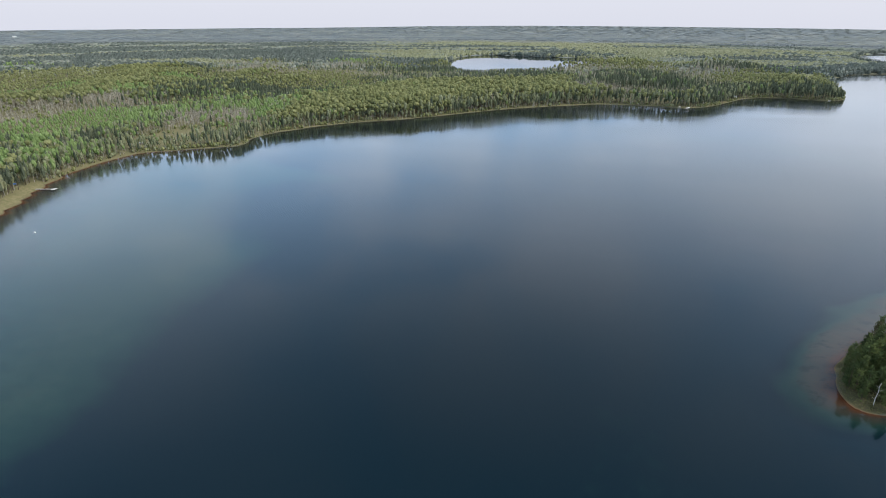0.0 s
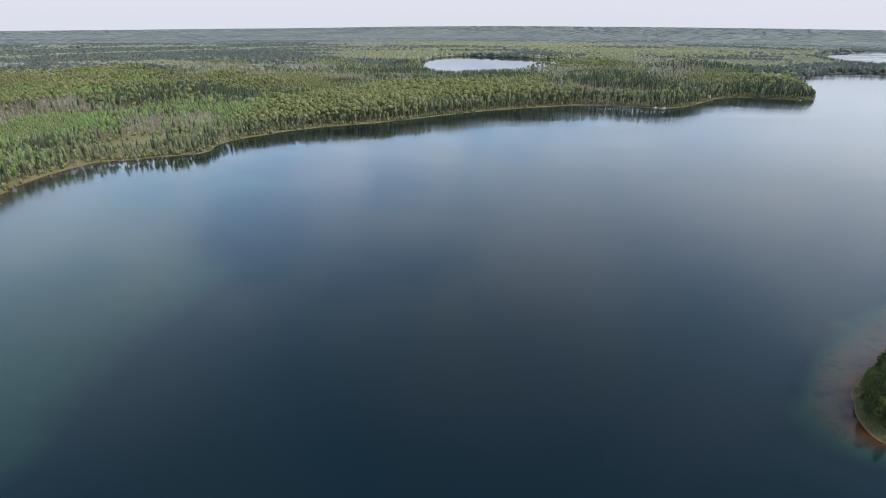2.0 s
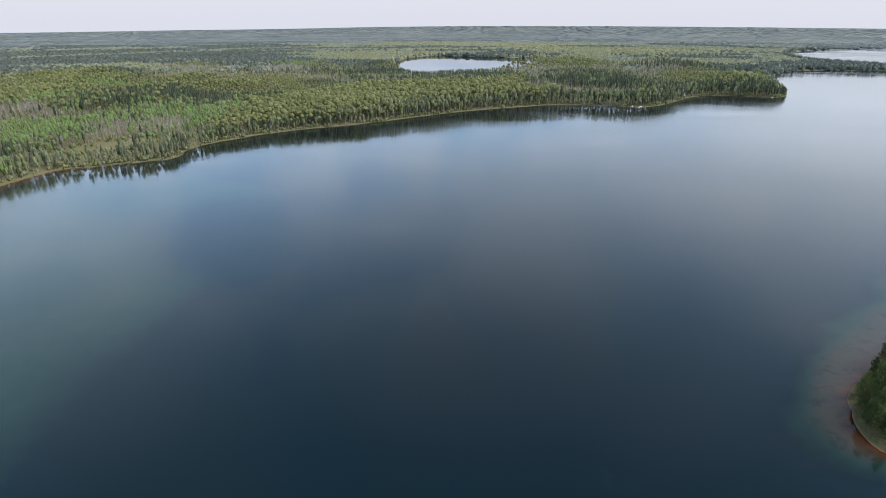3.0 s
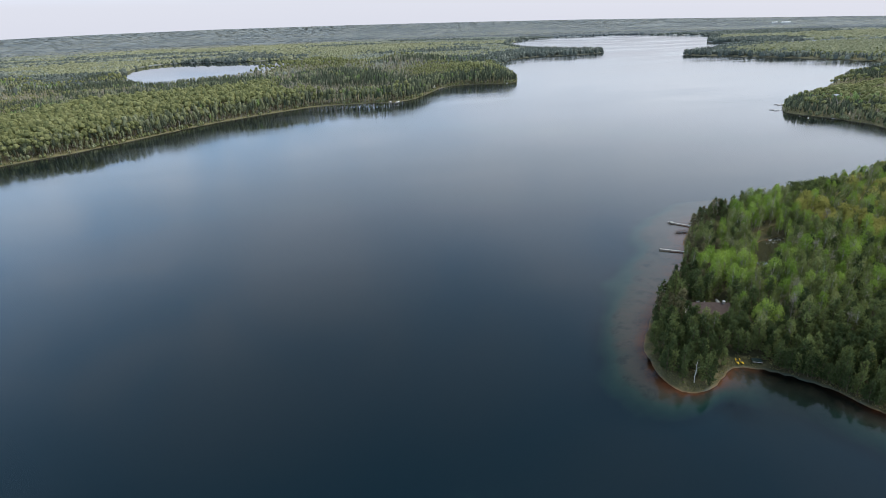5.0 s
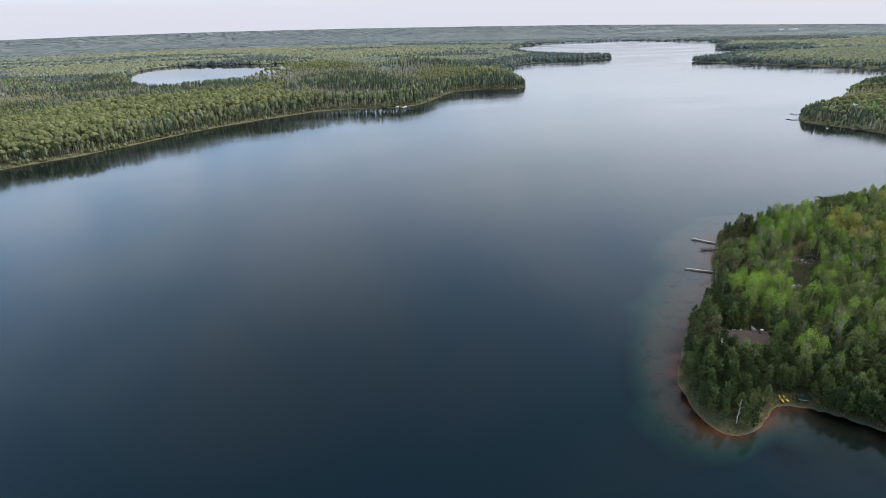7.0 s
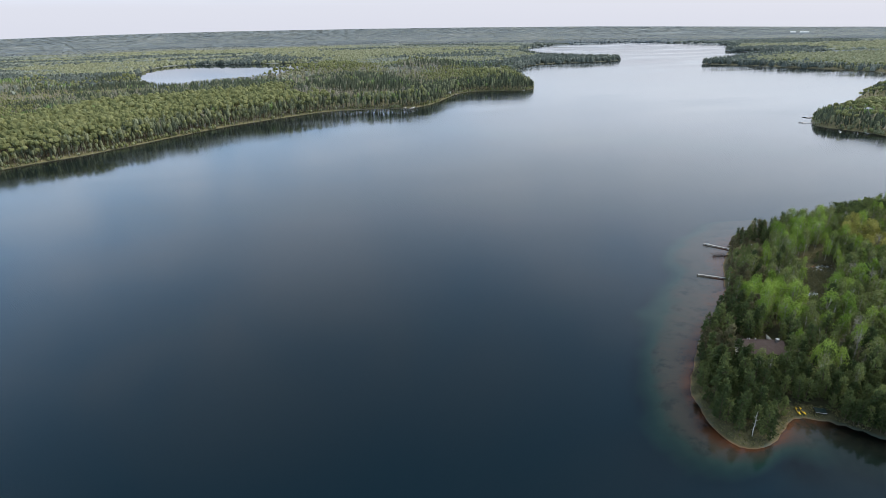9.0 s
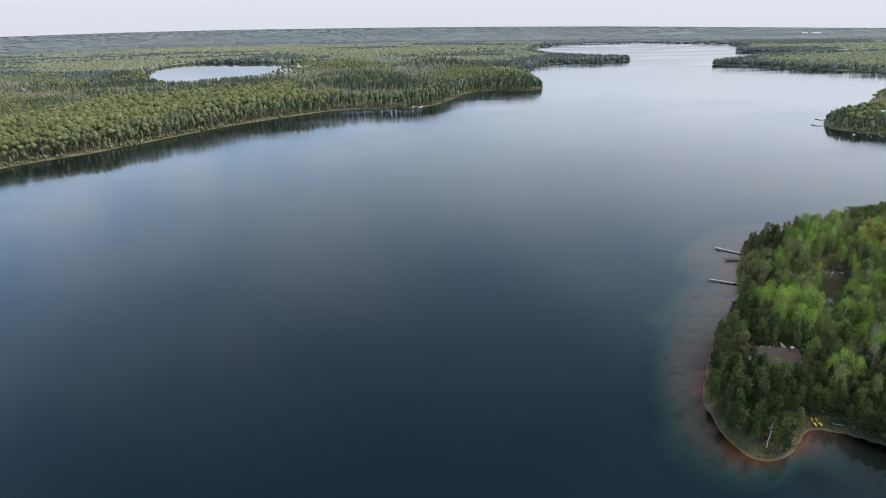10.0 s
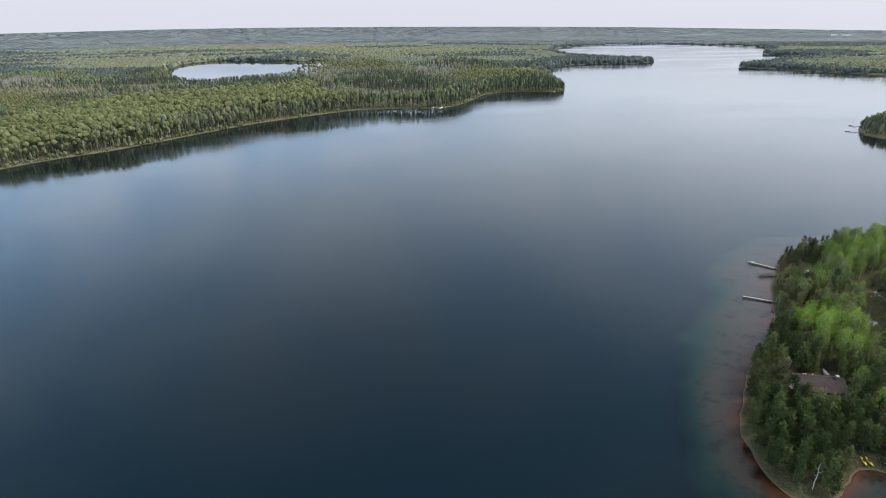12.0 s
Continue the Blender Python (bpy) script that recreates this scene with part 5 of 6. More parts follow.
# ---- docks ----
def dock(root, tip, wide, top, label, mat, platform=0.0, bench=False, group="docks", edge=-1):
    """A pier from the bank out over the water: planked deck, stringers, pairs of posts."""
    a, b = Vector((*root, 0)), Vector((*tip, 0))
    n = (b - a).length
    t = thing("dock", pose(root[0], root[1], 0, 0, 0, bearing(root, tip)), label, "dock", group)
    planks = int(n / 0.3)
    for i in range(planks):
        half = wide / 2 if not (platform and i * 0.3 > n - platform) else wide * 1.25
        boxes("plank", [(i * 0.3 + 0.012, i * 0.3 + 0.288, -half + rng.uniform(-0.02, 0.02), half + rng.uniform(-0.02, 0.02), top - 0.05, top + rng.uniform(-0.004, 0.004))], mat, t)
    # edge board and stringers painted dark for the shade below the deck
    boxes("edge_board", [(0, n, edge * wide * 0.5 - 0.03, edge * wide * 0.5 + 0.03, top - 0.3, top - 0.01)], DARK_WOOD, t, "edge board darkened for shade")
    for side in (-1, 1):
        boxes("stringer", [(0, n, side * wide * 0.46 - 0.04, side * wide * 0.46 + 0.04, top - 0.24, top - 0.05)], DARK_WOOD, t)
    for i in range(int(n / 2.6) + 1):
        for side in (-1, 1):
            bm = bmesh.new()
            x = min(n - 0.1, 0.3 + i * 2.6)
            rod(bm, (x, side * (wide / 2 + 0.05), -1.9), (x, side * (wide / 2 + 0.05), top + 0.18), 0.05)
            part("post", bm, DARK_STEEL, t)
    if bench:
        x = n - 3.1
        boxes("bench", [(x, x + 1.4, wide / 2 - 0.1, wide / 2 + 0.3, top + 0.38, top + 0.43), (x, x + 1.4, wide / 2 + 0.28, wide / 2 + 0.33, top + 0.43, top + 0.85),
                        (x + 0.05, x + 0.12, wide / 2 - 0.06, wide / 2 + 0.3, top, top + 0.38), (x + 1.28, x + 1.35, wide / 2 - 0.06, wide / 2 + 0.3, top, top + 0.38)], WHITE, t, "white bench at the dock's edge")
    return t


dock((195.8, 227.2), (187.5, 239.2), 1.0, 0.6, "long grey plank dock with sides darkened for shade and a white bench", DOCK_PLANK, 0, True)
dock((169.3, 199.2), (159.0, 207.6), 1.0, 0.6, "long grey plank dock with sides darkened for shade", DOCK_PLANK)
dock((-366.0, 250.7), (-348.7, 254.9), 1.5, 0.6, "bleached plank dock with a wide end platform off the grassy beach", PALE_PLANK, 3.0)
dock((-329.1, 177.5), (-313.6, 180.4), 1.5, 0.6, "bleached plank dock off the grassy beach", PALE_PLANK)
dock((550.8, 505.9), (535.4, 511.7), 1.4, 0.7, "grey plank dock with a boat tied at its end", GREY_PLANK, 3.0)
dock((584.3, 537.1), (569.5, 538.9), 1.4, 0.7, "grey plank dock off the wooded cape", GREY_PLANK, 3.0)
dock((404.5, 279.5), (401.5, 290.0), 1.5, 0.6, "bleached plank dock behind the wooded peninsula", PALE_PLANK)
dock((163.6, 812.8), (156.8, 802.8), 1.6, 0.7, "pale plank dock below the dark pines", PALE_PLANK, 2.5)
dock((258.2, 945.9), (266.1, 939.1), 1.5, 0.6, "pale plank dock near a white boathouse", PALE_PLANK)


# ---- kayaks on the cove's beach ----
def kayak(m):
    t = thing("kayak", m, "yellow plastic kayak pulled up on the brown beach", "kayak", "kayaks on the beach")
    bm = bmesh.new()
    rings = []
    for i in range(13):
        u = -1 + 2 * i / 12
        w = 0.36 * (1 - abs(u) ** 2.4) + 0.012
        rise = 0.16 * abs(u) ** 3
        rings.append([bm.verts.new((u * 1.65, w * math.cos(a), 0.17 + rise + (0.17 if math.sin(a) < 0 else 0.12) * math.sin(a) * (1 - 0.5 * abs(u) ** 3))) for a in [PI2 * k / 12 for k in range(12)]])
    for r, s in zip(rings, rings[1:]):
        for k in range(12):
            bm.faces.new((r[k], r[(k + 1) % 12], s[(k + 1) % 12], s[k]))
    bm.faces.new(rings[0][::-1]); bm.faces.new(rings[-1])
    bmesh.ops.recalc_face_normals(bm, faces=bm.faces)
    hull = part("hull", bm, YELLOW, t)
    for f in hull.data.polygons:
        f.use_smooth = True
    bm = bmesh.new()
    for k in range(16):
        a, b = PI2 * k / 16, PI2 * (k + 1) / 16
        rod(bm, (0.62 * math.cos(a) - 0.1, 0.25 * math.sin(a), 0.31), (0.62 * math.cos(b) - 0.1, 0.25 * math.sin(b), 0.31), 0.025, 5)
    part("cockpit_rim", bm, BLACK, t, "black cockpit rim")
    # flat black disc standing in for the shade inside the cockpit
    bm = bmesh.new()
    bmesh.ops.create_circle(bm, cap_ends=True, segments=20, radius=1, matrix=Matrix.Translation((-0.1, 0, 0.305)) @ Matrix.Diagonal((0.6, 0.24, 1, 1)))
    part("cockpit_well", bm, BLACK, t, "flat black disc for the shade in the cockpit")
    boxes("seat", [(-0.5, -0.2, -0.19, 0.19, 0.3, 0.34), (-0.56, -0.5, -0.19, 0.19, 0.32, 0.52)], BLACK, t, "black seat", 0.01)
    return t


kayak(pose(121.6, 116.3, ground_z(121.6, 116.3) + 0.02, 0, 3, -112))
kayak(pose(122.9, 115.9, ground_z(122.9, 115.9) + 0.02, 0, 3, -104))

raft = thing("swim_raft", pose(127.6, 114.3, ground_z(127.6, 114.3), 0, 0, -32), "dark green swim raft lying on the cove's beach", "raft")
boxes("deck", [(-1.5 + i * 0.25, -1.5 + i * 0.25 + 0.235, -1.15, 1.15, 0.42, 0.46) for i in range(12)], GREEN_DECK, raft)
boxes("frame", [(-1.52, 1.5, -1.2, -1.12, 0.28, 0.44), (-1.52, 1.5, 1.12, 1.2, 0.28, 0.44)], GREY_PLANK, raft)
for s in (-0.7, 0.7):
    bm = bmesh.new()
    rod(bm, (-1.4, s, 0.16), (1.4, s, 0.16), 0.2, 10)
    part("float", bm, BLACK, raft)


# ---- dead tree on the point ----
def dead_tree(m, tall, label, mat, arms):
    t = thing("dead_tree", m, label, "dead tree")
    sv, sf = tube([(0, 0, -0.3), (-0.08, 0.05, tall * 0.3), (0.12, -0.05, tall * 0.55), (0.0, 0.1, tall * 0.8), (0.3, 0.1, tall)], [0.15, 0.13, 0.1, 0.07, 0.025], 8)
    tr = new("trunk", array_mesh("trunk", sv, sf, [mat]))
    tr.parent = t
    for h, a, r in arms:
        d = Vector((math.cos(a), math.sin(a), 0))
        sv, sf = tube([(0, 0, h), tuple(d * r * 0.5 + Vector((0, 0, h + 0.15))), tuple(d * r + Vector((0, 0, h + r * 0.55)))], [0.07, 0.05, 0.015], 5)
        br = new("branch", array_mesh("branch", sv, sf, [mat]))
        br.parent = t
    return t


RED = simple("red_plastic", (0.42, 0.05, 0.025), (0.6, 0.09, 0.05), 1.2, 0.45)
canoe = thing("canoe", pose(171.4, 200.4, ground_z(171.4, 200.4), 0, -62, 40), "small red canoe leaning upright among shore trees", "canoe")
bm = bmesh.new()
rings = []
for i in range(11):
    u = -1 + 2 * i / 10
    w = 0.42 * (1 - abs(u) ** 2.2) + 0.015
    rings.append([bm.verts.new((1.4 + u * 1.4, y * w, z * (1 - 0.3 * abs(u) ** 3) + 0.14 * abs(u) ** 3)) for y, z in ((1, 0.36), (0.85, 0.12), (0.4, 0.0), (-0.4, 0.0), (-0.85, 0.12), (-1, 0.36), (-0.93, 0.36), (-0.7, 0.1), (0.7, 0.1), (0.93, 0.36))])
for r, q in zip(rings, rings[1:]):
    for k in range(10):
        bm.faces.new((r[k], r[(k + 1) % 10], q[(k + 1) % 10], q[k]))
bm.faces.new(rings[0][::-1]); bm.faces.new(rings[-1])
bmesh.ops.recalc_face_normals(bm, faces=bm.faces)
part("hull", bm, RED, canoe)
for x in (0.8, 2.0):
    boxes("thwart", [(x, x + 0.12, -0.36, 0.36, 0.28, 0.32)], GREY_PLANK, canoe)

dead_tree(pose(100.6, 111.2, ground_z(100.6, 111.2), 0, 0, 0), 8.2, "bleached white dead tree standing on the sandy point", DEAD_WOOD,
          ((2.2, 3.4, 1.3), (3.1, 0.2, 1.0), (4.2, 2.9, 0.9), (5.2, 5.9, 1.1), (6.1, 2.2, 0.8), (6.9, 4.4, 0.7), (7.3, 0.6, 0.6)))
for x, y, h in ((-381, 398, 8), (-374, 404, 6), (-345, 411, 7), (-318, 431, 6)):
    dead_tree(pose(x, y, ground_z(x, y), 0, 0, rng.uniform(0, 360)), h, "pale dead stem standing by the reedy shore", DEAD_WOOD, ((h * 0.5, 1.0, 0.7), (h * 0.7, 4.0, 0.6)))

fallen = thing("fallen_tree", pose(188.5, 222.0, 0.1, 0, 0, 168), "dark fallen tree with bare branches lying in the shallows", "fallen tree")
sv, sf = tube([(-2, 0, 0.5), (2, 0.2, 0.25), (5, -0.2, 0.05), (8, 0.3, -0.1)], [0.2, 0.17, 0.12, 0.04], 7)
tr = new("trunk", array_mesh("trunk", sv, sf, [DARK_WOOD])); tr.parent = fallen
for i in range(30):
    x, s = rng.uniform(1.0, 7.8), rng.choice((-1, 1))
    r = rng.uniform(1.0, 3.2)
    sv, sf = tube([(x, 0, 0.15), (x + r * 0.3, s * r * 0.5, 0.3 + rng.uniform(0, 0.7)), (x + r * 0.5, s * r, rng.uniform(-0.1, 1.6))], [0.09, 0.06, 0.03], 4)
    br = new("branch", array_mesh("branch", sv, sf, [DARK_WOOD])); br.parent = fallen


# ---- cabin ----
def cabin(m):
    """A low log cabin with a broad shingled gable roof, a railed deck at its gable end."""
    t = thing("cabin", m, "low log cabin with a dark brown shingled roof among pines", "cabin")
    L, W, eave, ridge = 6.4, 4.4, 2.7, 4.9
    for name, rows in (("wall", [(-L, L, -W, -W + 0.25, 0, eave)]), ("wall", [(-L, L, W - 0.25, W, 0, eave)]), ("wall", [(-L, -L + 0.25, -W + 0.25, W - 0.25, 0, eave)]), ("wall", [(L - 0.25, L, -W + 0.25, W - 0.25, 0, eave)])):
        boxes(name, rows, LOG, t)
    for x in (-L + 0.12, L - 0.12):
        bm = bmesh.new()
        v = [bm.verts.new((x + dx, y, z)) for dx in (-0.1, 0.1) for y, z in ((-W, eave), (W, eave), (0, ridge - 0.05))]
        bm.faces.new(v[:3]); bm.faces.new(v[3:][::-1])
        for k in range(3):
            bm.faces.new((v[k], v[(k + 1) % 3], v[3 + (k + 1) % 3], v[3 + k]))
        part("gable", bm, LOG, t)
    over = 0.6
    slope = math.hypot(W + over, (ridge - eave) * (W + over) / W)
    tilt = math.degrees(math.atan2(ridge - eave, W))
    for side in (-1, 1):
        bm = bmesh.new()
        box(bm, -L - over, L + over, 0, slope, -0.08, 0.08)
        def lay(b):
            bmesh.ops.transform(b, matrix=pose(0, 0, ridge + 0.1, -tilt, 0, 0), verts=b.verts)
            if side < 0:
                bmesh.ops.scale(b, vec=(1, -1, 1), verts=b.verts)
                bmesh.ops.reverse_faces(b, faces=b.faces)
            return b
        under = part("roof_slope", lay(bm), SHINGLE, t)
        n = 26
        for i in range(n):
            bm = bmesh.new()
            box(bm, -L - over - 0.01, L + over + 0.01, i * slope / n, (i + 0.96) * slope / n, 0.085, 0.1 + 0.012 * (i % 2))
            part("shingle_course", lay(bm), SHINGLE, under)
    boxes("ridge_cap", [(-L - over, L + over, -0.16, 0.16, ridge + 0.14, ridge + 0.22)], SHINGLE, t)
    for y in (-1, 1):
        a = (-L - over - 0.04, 0, ridge + 0.1)
        b = (-L - over - 0.04, y * (W + over), ridge + 0.1 - (W + over) * (ridge - eave) / W)
        bm = bmesh.new()
        rod(bm, a, b, 0.09, 4)
        part("bargeboard", bm, TRIM, t, "pale bargeboard")
    for x in (-4.6, -3.9, -1.9):
        bm = bmesh.new()
        rod(bm, (x, 0.5, ridge - 0.3), (x, 0.5, ridge + 0.45), 0.14, 10)
        rod(bm, (x, 0.5, ridge + 0.45), (x, 0.5, ridge + 0.52), 0.24, 10)
        part("roof_vent", bm, GREY_METAL, t, "grey metal vent")
    ch = boxes("chimney", [(4.4, 5.2, -0.6, 0.2, eave, ridge + 0.9)], STONE, t, "fieldstone chimney", 0.04)
    boxes("chimney_cap", [(4.3, 5.3, -0.7, 0.3, ridge + 0.9, ridge + 1.0)], GREY_METAL, ch)
    for x in (-4.2, -1.6, 3.6):
        win = boxes("window", [(x - 0.6, x + 0.6, -W - 0.05, -W + 0.02, 1.0, 2.1)], GLASS, t, "dark window pane")
        boxes("window_frame", [(x - 0.68, x - 0.6, -W - 0.08, -W + 0.02, 0.94, 2.16), (x + 0.6, x + 0.68, -W - 0.08, -W + 0.02, 0.94, 2.16), (x - 0.6, x + 0.6, -W - 0.08, -W + 0.02, 0.94, 1.0), (x - 0.6, x + 0.6, -W - 0.08, -W + 0.02, 2.1, 2.16)], TRIM, win)
    door = boxes("door", [(0.6, 1.5, -W - 0.05, -W + 0.02, 0.1, 2.1)], DARK_WOOD, t, "dark plank door")
    boxes("door_handle", [(0.7, 0.78, -W - 0.12, -W - 0.05, 1.0, 1.06)], GREY_METAL, door)
    deck = boxes("deck", [(-L - 3.0 + i * 0.2, -L - 3.0 + i * 0.2 + 0.18, -W + 0.6, W - 0.6, 2.3, 2.36) for i in range(15)], GREY_PLANK, t, "grey plank deck")
    for y in (-W + 0.6, -1.3, 1.3, W - 0.6):
        boxes("deck_post", [(-L - 3.0, -L - 2.86, y - 0.07, y + 0.07, 0, 3.35)], TRIM, deck)
    for z in (2.75, 3.3):
        boxes("rail", [(-L - 3.02, -L - 2.94, -W + 0.6, W - 0.6, z - 0.05, z + 0.05)], TRIM, deck, "pale deck rail")
        boxes("rail", [(-L - 3.0, -L - 0.1, -W + 0.56, -W + 0.64, z - 0.05, z + 0.05)], TRIM, deck, "pale deck rail")
    return t


cabin(pose(CABIN[0], CABIN[1], ground_z(*CABIN) - 0.1, 0, 0, -21.8))

tank = thing("propane_tank", pose(149.5, 143.5, ground_z(149.5, 143.5), 0, 0, 25), "white propane tank on short legs beside the cabin", "tank")
bm = bmesh.new()
bmesh.ops.create_uvsphere(bm, u_segments=14, v_segments=10, radius=0.5, matrix=Matrix.Translation((0, 0, 0.75)) @ Matrix.Diagonal((1.7, 1, 1, 1)))
part("vessel", bm, WHITE, tank)
boxes("leg", [(-0.5, -0.4, -0.3, 0.3, 0, 0.5)], GREY_METAL, tank)
boxes("leg", [(0.4, 0.5, -0.3, 0.3, 0, 0.5)], GREY_METAL, tank)
bm = bmesh.new()
rod(bm, (0, 0, 1.2), (0, 0, 1.38), 0.16, 10)
part("valve_cover", bm, GREY_METAL, tank)

boat = thing("covered_boat", pose(143.5, 150.5, ground_z(143.5, 150.5), 0, 0, 70), "small boat under a grey cover behind the cabin", "boat")
bm = bmesh.new()
rings = []
for i in range(9):
    u = i / 8
    w = 0.85 * (1 - u ** 3) + 0.03
    rings.append([bm.verts.new((-2 + 4 * u, w * math.cos(a), 0.45 + 0.35 * u * u + 0.4 * math.sin(a))) for a in [PI2 * k / 10 for k in range(10)]])
for r, s in zip(rings, rings[1:]):
    for k in range(10):
        bm.faces.new((r[k], r[(k + 1) % 10], s[(k + 1) % 10], s[k]))
bm.faces.new(rings[0][::-1]); bm.faces.new(rings[-1])
part("hull", bm, GREY_METAL, boat)


# ---- car and trailer in the yard ----
def car(m):
    t = thing("car", m, "white car parked on the grass by the docks", "car")
    bm = bmesh.new()
    box(bm, -2.25, 2.25, -0.9, 0.9, 0.35, 0.95, 0.12)
    part("body", bm, WHITE, t)
    bm = bmesh.new()
    g = bmesh.ops.create_cube(bm, size=1)["verts"]
    for v in g:
        top = v.co.z > 0
        v.co = Vector(((0.75 if top else 1.35) * (1 if v.co.x > 0 else -1) - 0.3, (0.66 if top else 0.82) * (1 if v.co.y > 0 else -1), 1.45 if top else 0.95))
    part("windows", bm, GLASS, t, "dark glass")
    boxes("roof", [(-1.05, 0.45, -0.66, 0.66, 1.45, 1.5)], WHITE, t, "", 0.03)
    for x in (-1.4, 1.4):
        for y in (-0.82, 0.82):
            bm = bmesh.new()
            rod(bm, (x, y - 0.1, 0.33), (x, y + 0.1, 0.33), 0.33, 16)
            wheel = part("wheel", bm, RUBBER, t, "black tyre")
            bm = bmesh.new()
            rod(bm, (x, y - 0.11, 0.33), (x, y + 0.11, 0.33), 0.2, 12)
            part("rim", bm, GREY_METAL, wheel)
    for y in (-0.62, 0.62):
        boxes("headlight", [(2.2, 2.27, y - 0.18, y + 0.18, 0.62, 0.76)], GLASS, t)
    return t


car(pose(202.2, 219.0, ground_z(202.2, 219.0), 0, 0, 20))
trailer = thing("utility_trailer", pose(205.8, 227.6, ground_z(205.8, 227.6), 0, 0, 0), "small grey utility trailer in the grassy yard", "trailer")
boxes("box", [(-0.95, 0.95, -0.6, 0.6, 0.5, 0.85)], GREY_METAL, trailer, "", 0.04)
boxes("drawbar", [(0.95, 2.0, -0.05, 0.05, 0.45, 0.53)], DARK_STEEL, trailer)
for y in (-0.68, 0.68):
    bm = bmesh.new()
    rod(bm, (0, y - 0.09, 0.3), (0, y + 0.09, 0.3), 0.3, 14)
    part("wheel", bm, RUBBER, trailer)


# ---- things on the other shores ----
def boat_lift(m, label):
    t = thing("boat_lift", m, label, "boat lift", "boat lifts")
    for x in (-1.8, 1.8):
        for y in (-1.3, 1.3):
            boxes("post", [(x - 0.06, x + 0.06, y - 0.06, y + 0.06, -1.2, 2.6)], GREY_METAL, t)
    bm = bmesh.new()
    for i in range(6):
        a, b = math.pi * i / 6, math.pi * (i + 1) / 6
        v = [bm.verts.new((x, 1.5 * math.cos(q), 2.6 + 0.7 * math.sin(q))) for q in (a, b) for x in (-2.6, 2.6)]
        bm.faces.new((v[0], v[1], v[3], v[2]))
    bmesh.ops.solidify(bm, geom=bm.faces[:], thickness=0.05)
    part("canopy", bm, WHITE, t, "white canopy")
    return t


boat_lift(pose(147.8, 801.2, 0, 0, 0, 60), "white-canopied boat lift below the dark pines")
boat_lift(pose(158.7, 798.4, 0, 0, 0, 50), "white-canopied boat lift beside a plank dock")


def rowboat(m, label, mat):
    t = thing("rowboat", m, label, "boat", "small boats by the shore")
    bm = bmesh.new()
    rings = []
    for i in range(9):
        u = -1 + 2 * i / 8
        w = 0.75 * (1 - max(u, -0.4) ** 2 * 0.9) + 0.04
        rings.append([bm.verts.new((u * 2.2, y * w, z + 0.12 * u * u)) for y, z in ((1, 0.55), (0.75, 0.15), (0, 0.02), (-0.75, 0.15), (-1, 0.55), (-0.86, 0.5), (-0.6, 0.2), (0.6, 0.2), (0.86, 0.5))])
    for r, s in zip(rings, rings[1:]):
        for k in range(9):
            bm.faces.new((r[k], r[(k + 1) % 9], s[(k + 1) % 9], s[k]))
    bm.faces.new(rings[0][::-1]); bm.faces.new(rings[-1])
    bmesh.ops.recalc_face_normals(bm, faces=bm.faces)
    part("hull", bm, mat, t)
    for x in (-1.0, 0.3):
        boxes("thwart", [(x, x + 0.3, -0.6, 0.6, 0.42, 0.47)], GREY_PLANK, t)
    return t


rowboat(pose(525.2, 456.1, -0.1, 0, 0, 30), "white rowboat moored off the wooded cape", WHITE)
rowboat(pose(535.9, 514.7, -0.1, 0, 0, 150), "dark boat tied to the end of a dock", DARK_STEEL)
rowboat(pose(570.5, 542.9, -0.1, 0, 0, 150), "dark boat tied to a dock by the cape", DARK_STEEL)
rowboat(pose(540.1, 440.4, ground_z(548, 437) * 0.3, 0, 0, 80), "grey rowboat drawn up on the narrow bank", GREY_METAL)
rowboat(pose(391.8, 952.7, 0.1, 0, 0, 20), "white boat drawn up at the tip of the point", WHITE)


def boathouse(m, L, W, H, label, roof_mat, wall_mat):
    t = thing("boathouse", m, label, "boathouse")
    boxes("wall", [(-L, L, -W, -W + 0.15, 0, H)], wall_mat, t); boxes("wall", [(-L, L, W - 0.15, W, 0, H)], wall_mat, t)
    boxes("wall", [(-L, -L + 0.15, -W + 0.15, W - 0.15, 0, H)], wall_mat, t); boxes("wall", [(L - 0.15, L, -W + 0.15, W - 0.15, 0, H)], wall_mat, t)
    bm = bmesh.new()
    v = [bm.verts.new((x, y, z)) for x in (-L - 0.3, L + 0.3) for y, z in ((-W - 0.3, H), (0, H + W * 0.5), (W + 0.3, H), (0, H + W * 0.5 - 0.15))]
    for k in range(4):
        bm.faces.new((v[k], v[(k + 1) % 4], v[4 + (k + 1) % 4], v[4 + k]))
    bm.faces.new(v[:4][::-1]); bm.faces.new(v[4:])
    part("roof", bm, roof_mat, t)
    boxes("door", [(-0.9, 0.9, -W - 0.04, -W + 0.01, 0.05, min(2.1, H - 0.1))], GREY_PLANK, t)
    return t


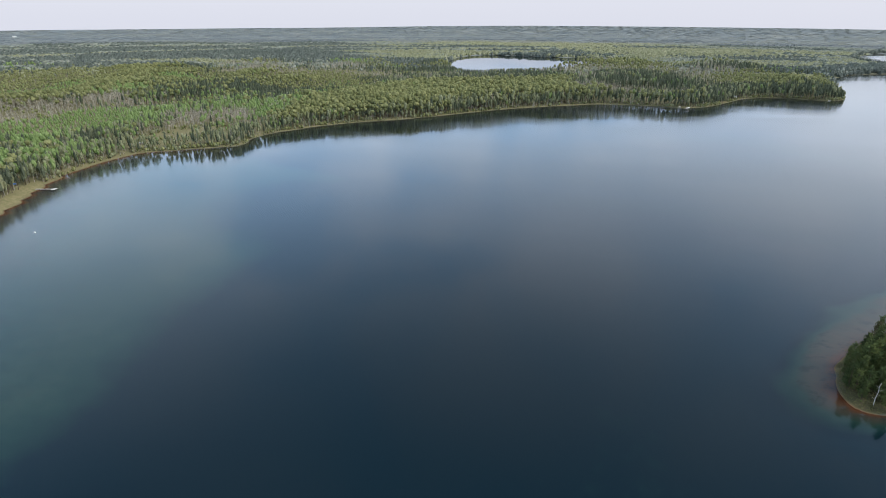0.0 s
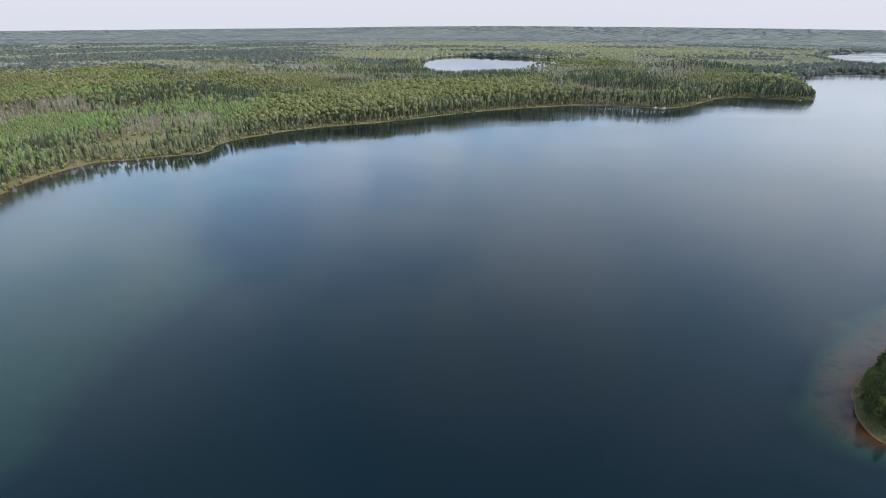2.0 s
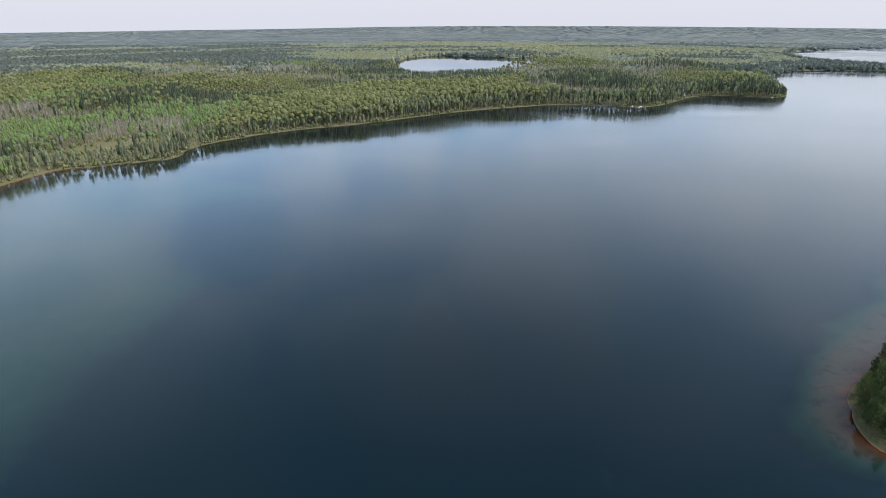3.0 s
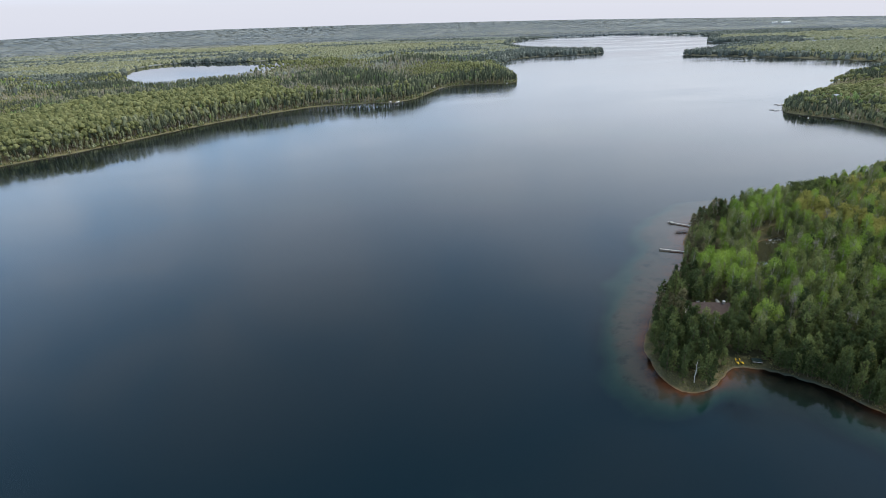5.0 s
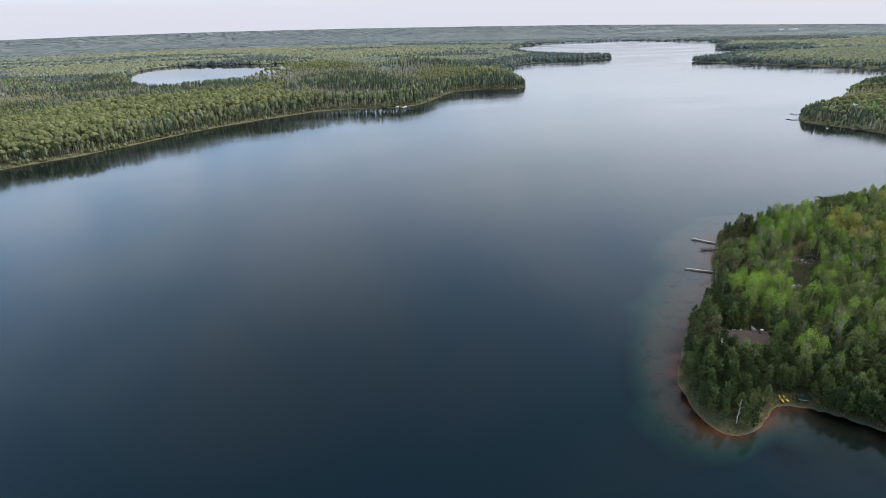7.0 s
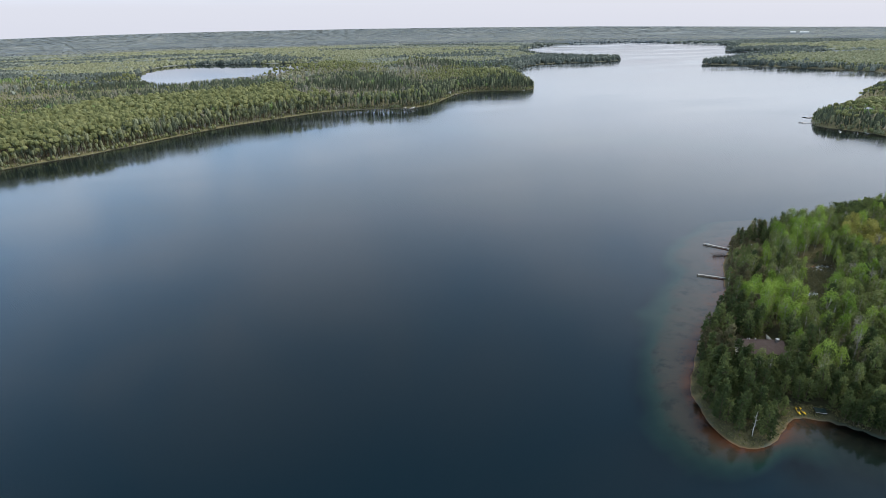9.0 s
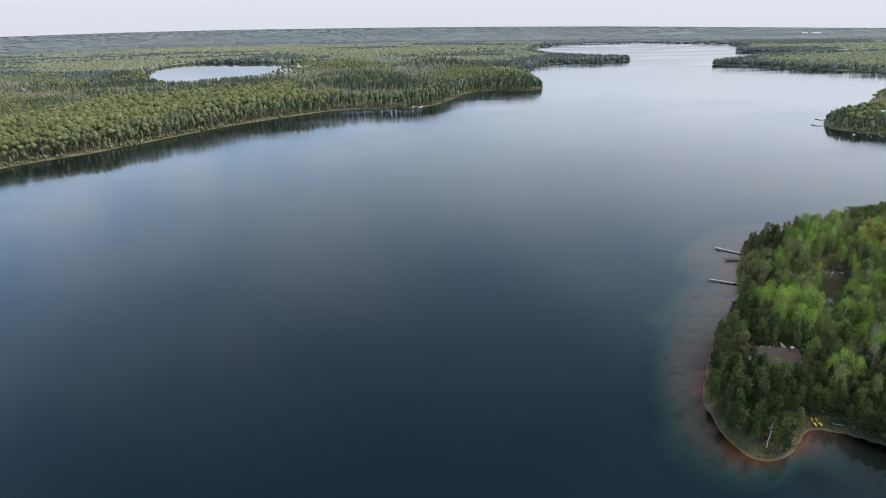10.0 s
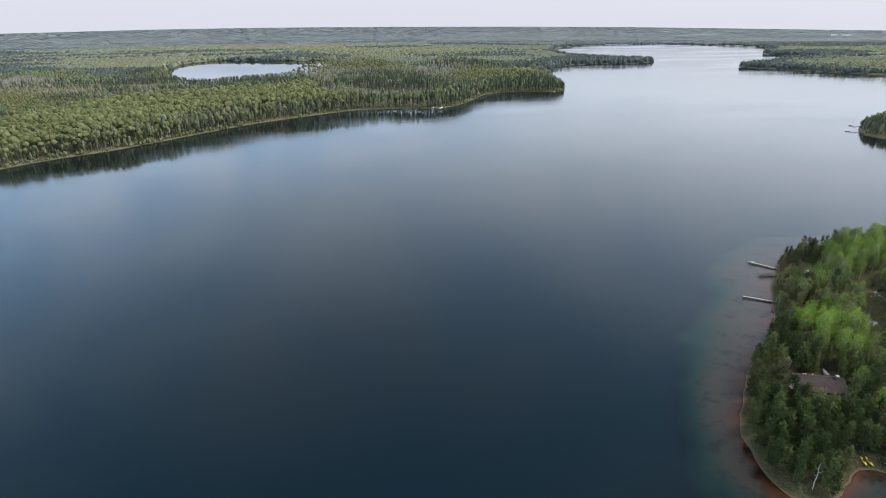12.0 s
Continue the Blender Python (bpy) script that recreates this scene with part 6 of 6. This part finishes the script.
boathouse(pose(253, 943, ground_z(253, 943), 0, 0, 25), 2.2, 1.8, 3.0, "small white boathouse among trees on the bank", WHITE, WHITE)
boathouse(pose(-393, 396.5, ground_z(-393, 396.5), 0, 0, 20), 2.6, 1.1, 1.0, "low grey-white shed in the reeds behind the shore", GREY_METAL, GREY_PLANK)
boathouse(pose(612, 500, ground_z(612, 500) + 0.2, 0, 0, 70), 4.0, 3.0, 9.0, "grey roofed house half hidden in the trees", GREY_METAL, GREY_PLANK)

tarp = thing("covered_canoe", pose(-381, 251.5, ground_z(-381, 251.5), 0, 0, 15), "canoe under a blue tarpaulin on the beach lawn", "canoe")
bm = bmesh.new()
rings = []
for i in range(9):
    u = -1 + 2 * i / 8
    rings.append([bm.verts.new((u * 2.6, (0.95 * (1 - abs(u) ** 2.5) + 0.1) * math.cos(a), max(0, (0.75 * (1 - abs(u) ** 3) + 0.1) * math.sin(a) + rng.normal() * 0.03))) for a in [math.pi * k / 6 for k in range(7)]])
for r, s in zip(rings, rings[1:]):
    for k in range(6):
        bm.faces.new((r[k], s[k], s[k + 1], r[k + 1]))
bmesh.ops.recalc_face_normals(bm, faces=bm.faces)
part("cover", bm, BLUE, tarp)

buoy = thing("buoy", pose(-287, 179.8, 0), "small white mooring buoy on the water", "buoy")
bm = bmesh.new()
bmesh.ops.create_uvsphere(bm, u_segments=12, v_segments=8, radius=0.45, matrix=Matrix.Translation((0, 0, 0.15)))
part("float", bm, WHITE, buoy)
bm = bmesh.new()
rod(bm, (0, 0, 0.5), (0, 0, 0.75), 0.08)
part("ring", bm, GREY_METAL, buoy)


def long_building(x, y, length, turn, label):
    z = ground_z(x, y)
    t = thing("farm_building", pose(x, y, z, 0, 0, turn), label, "building", "far buildings")
    boxes("wall", [(-length, length, -8, 8, 0, 5)], WHITE, t)
    bm = bmesh.new()
    v = [bm.verts.new((a, b, c)) for a in (-length - 1, length + 1) for b, c in ((-9, 5), (0, 7), (9, 5))]
    for k in range(3):
        bm.faces.new((v[k], v[(k + 1) % 3], v[3 + (k + 1) % 3], v[3 + k]))
    bm.faces.new(v[:3][::-1]); bm.faces.new(v[3:])
    part("roof", bm, WHITE, t)


long_building(3100, 2965, 24, -46, "long white building far off among woods")
long_building(3060, 3010, 15, -46, "lower white building far off among woods")
long_building(-3213, 2798, 9, 45, "white roofed building far off towards the horizon")
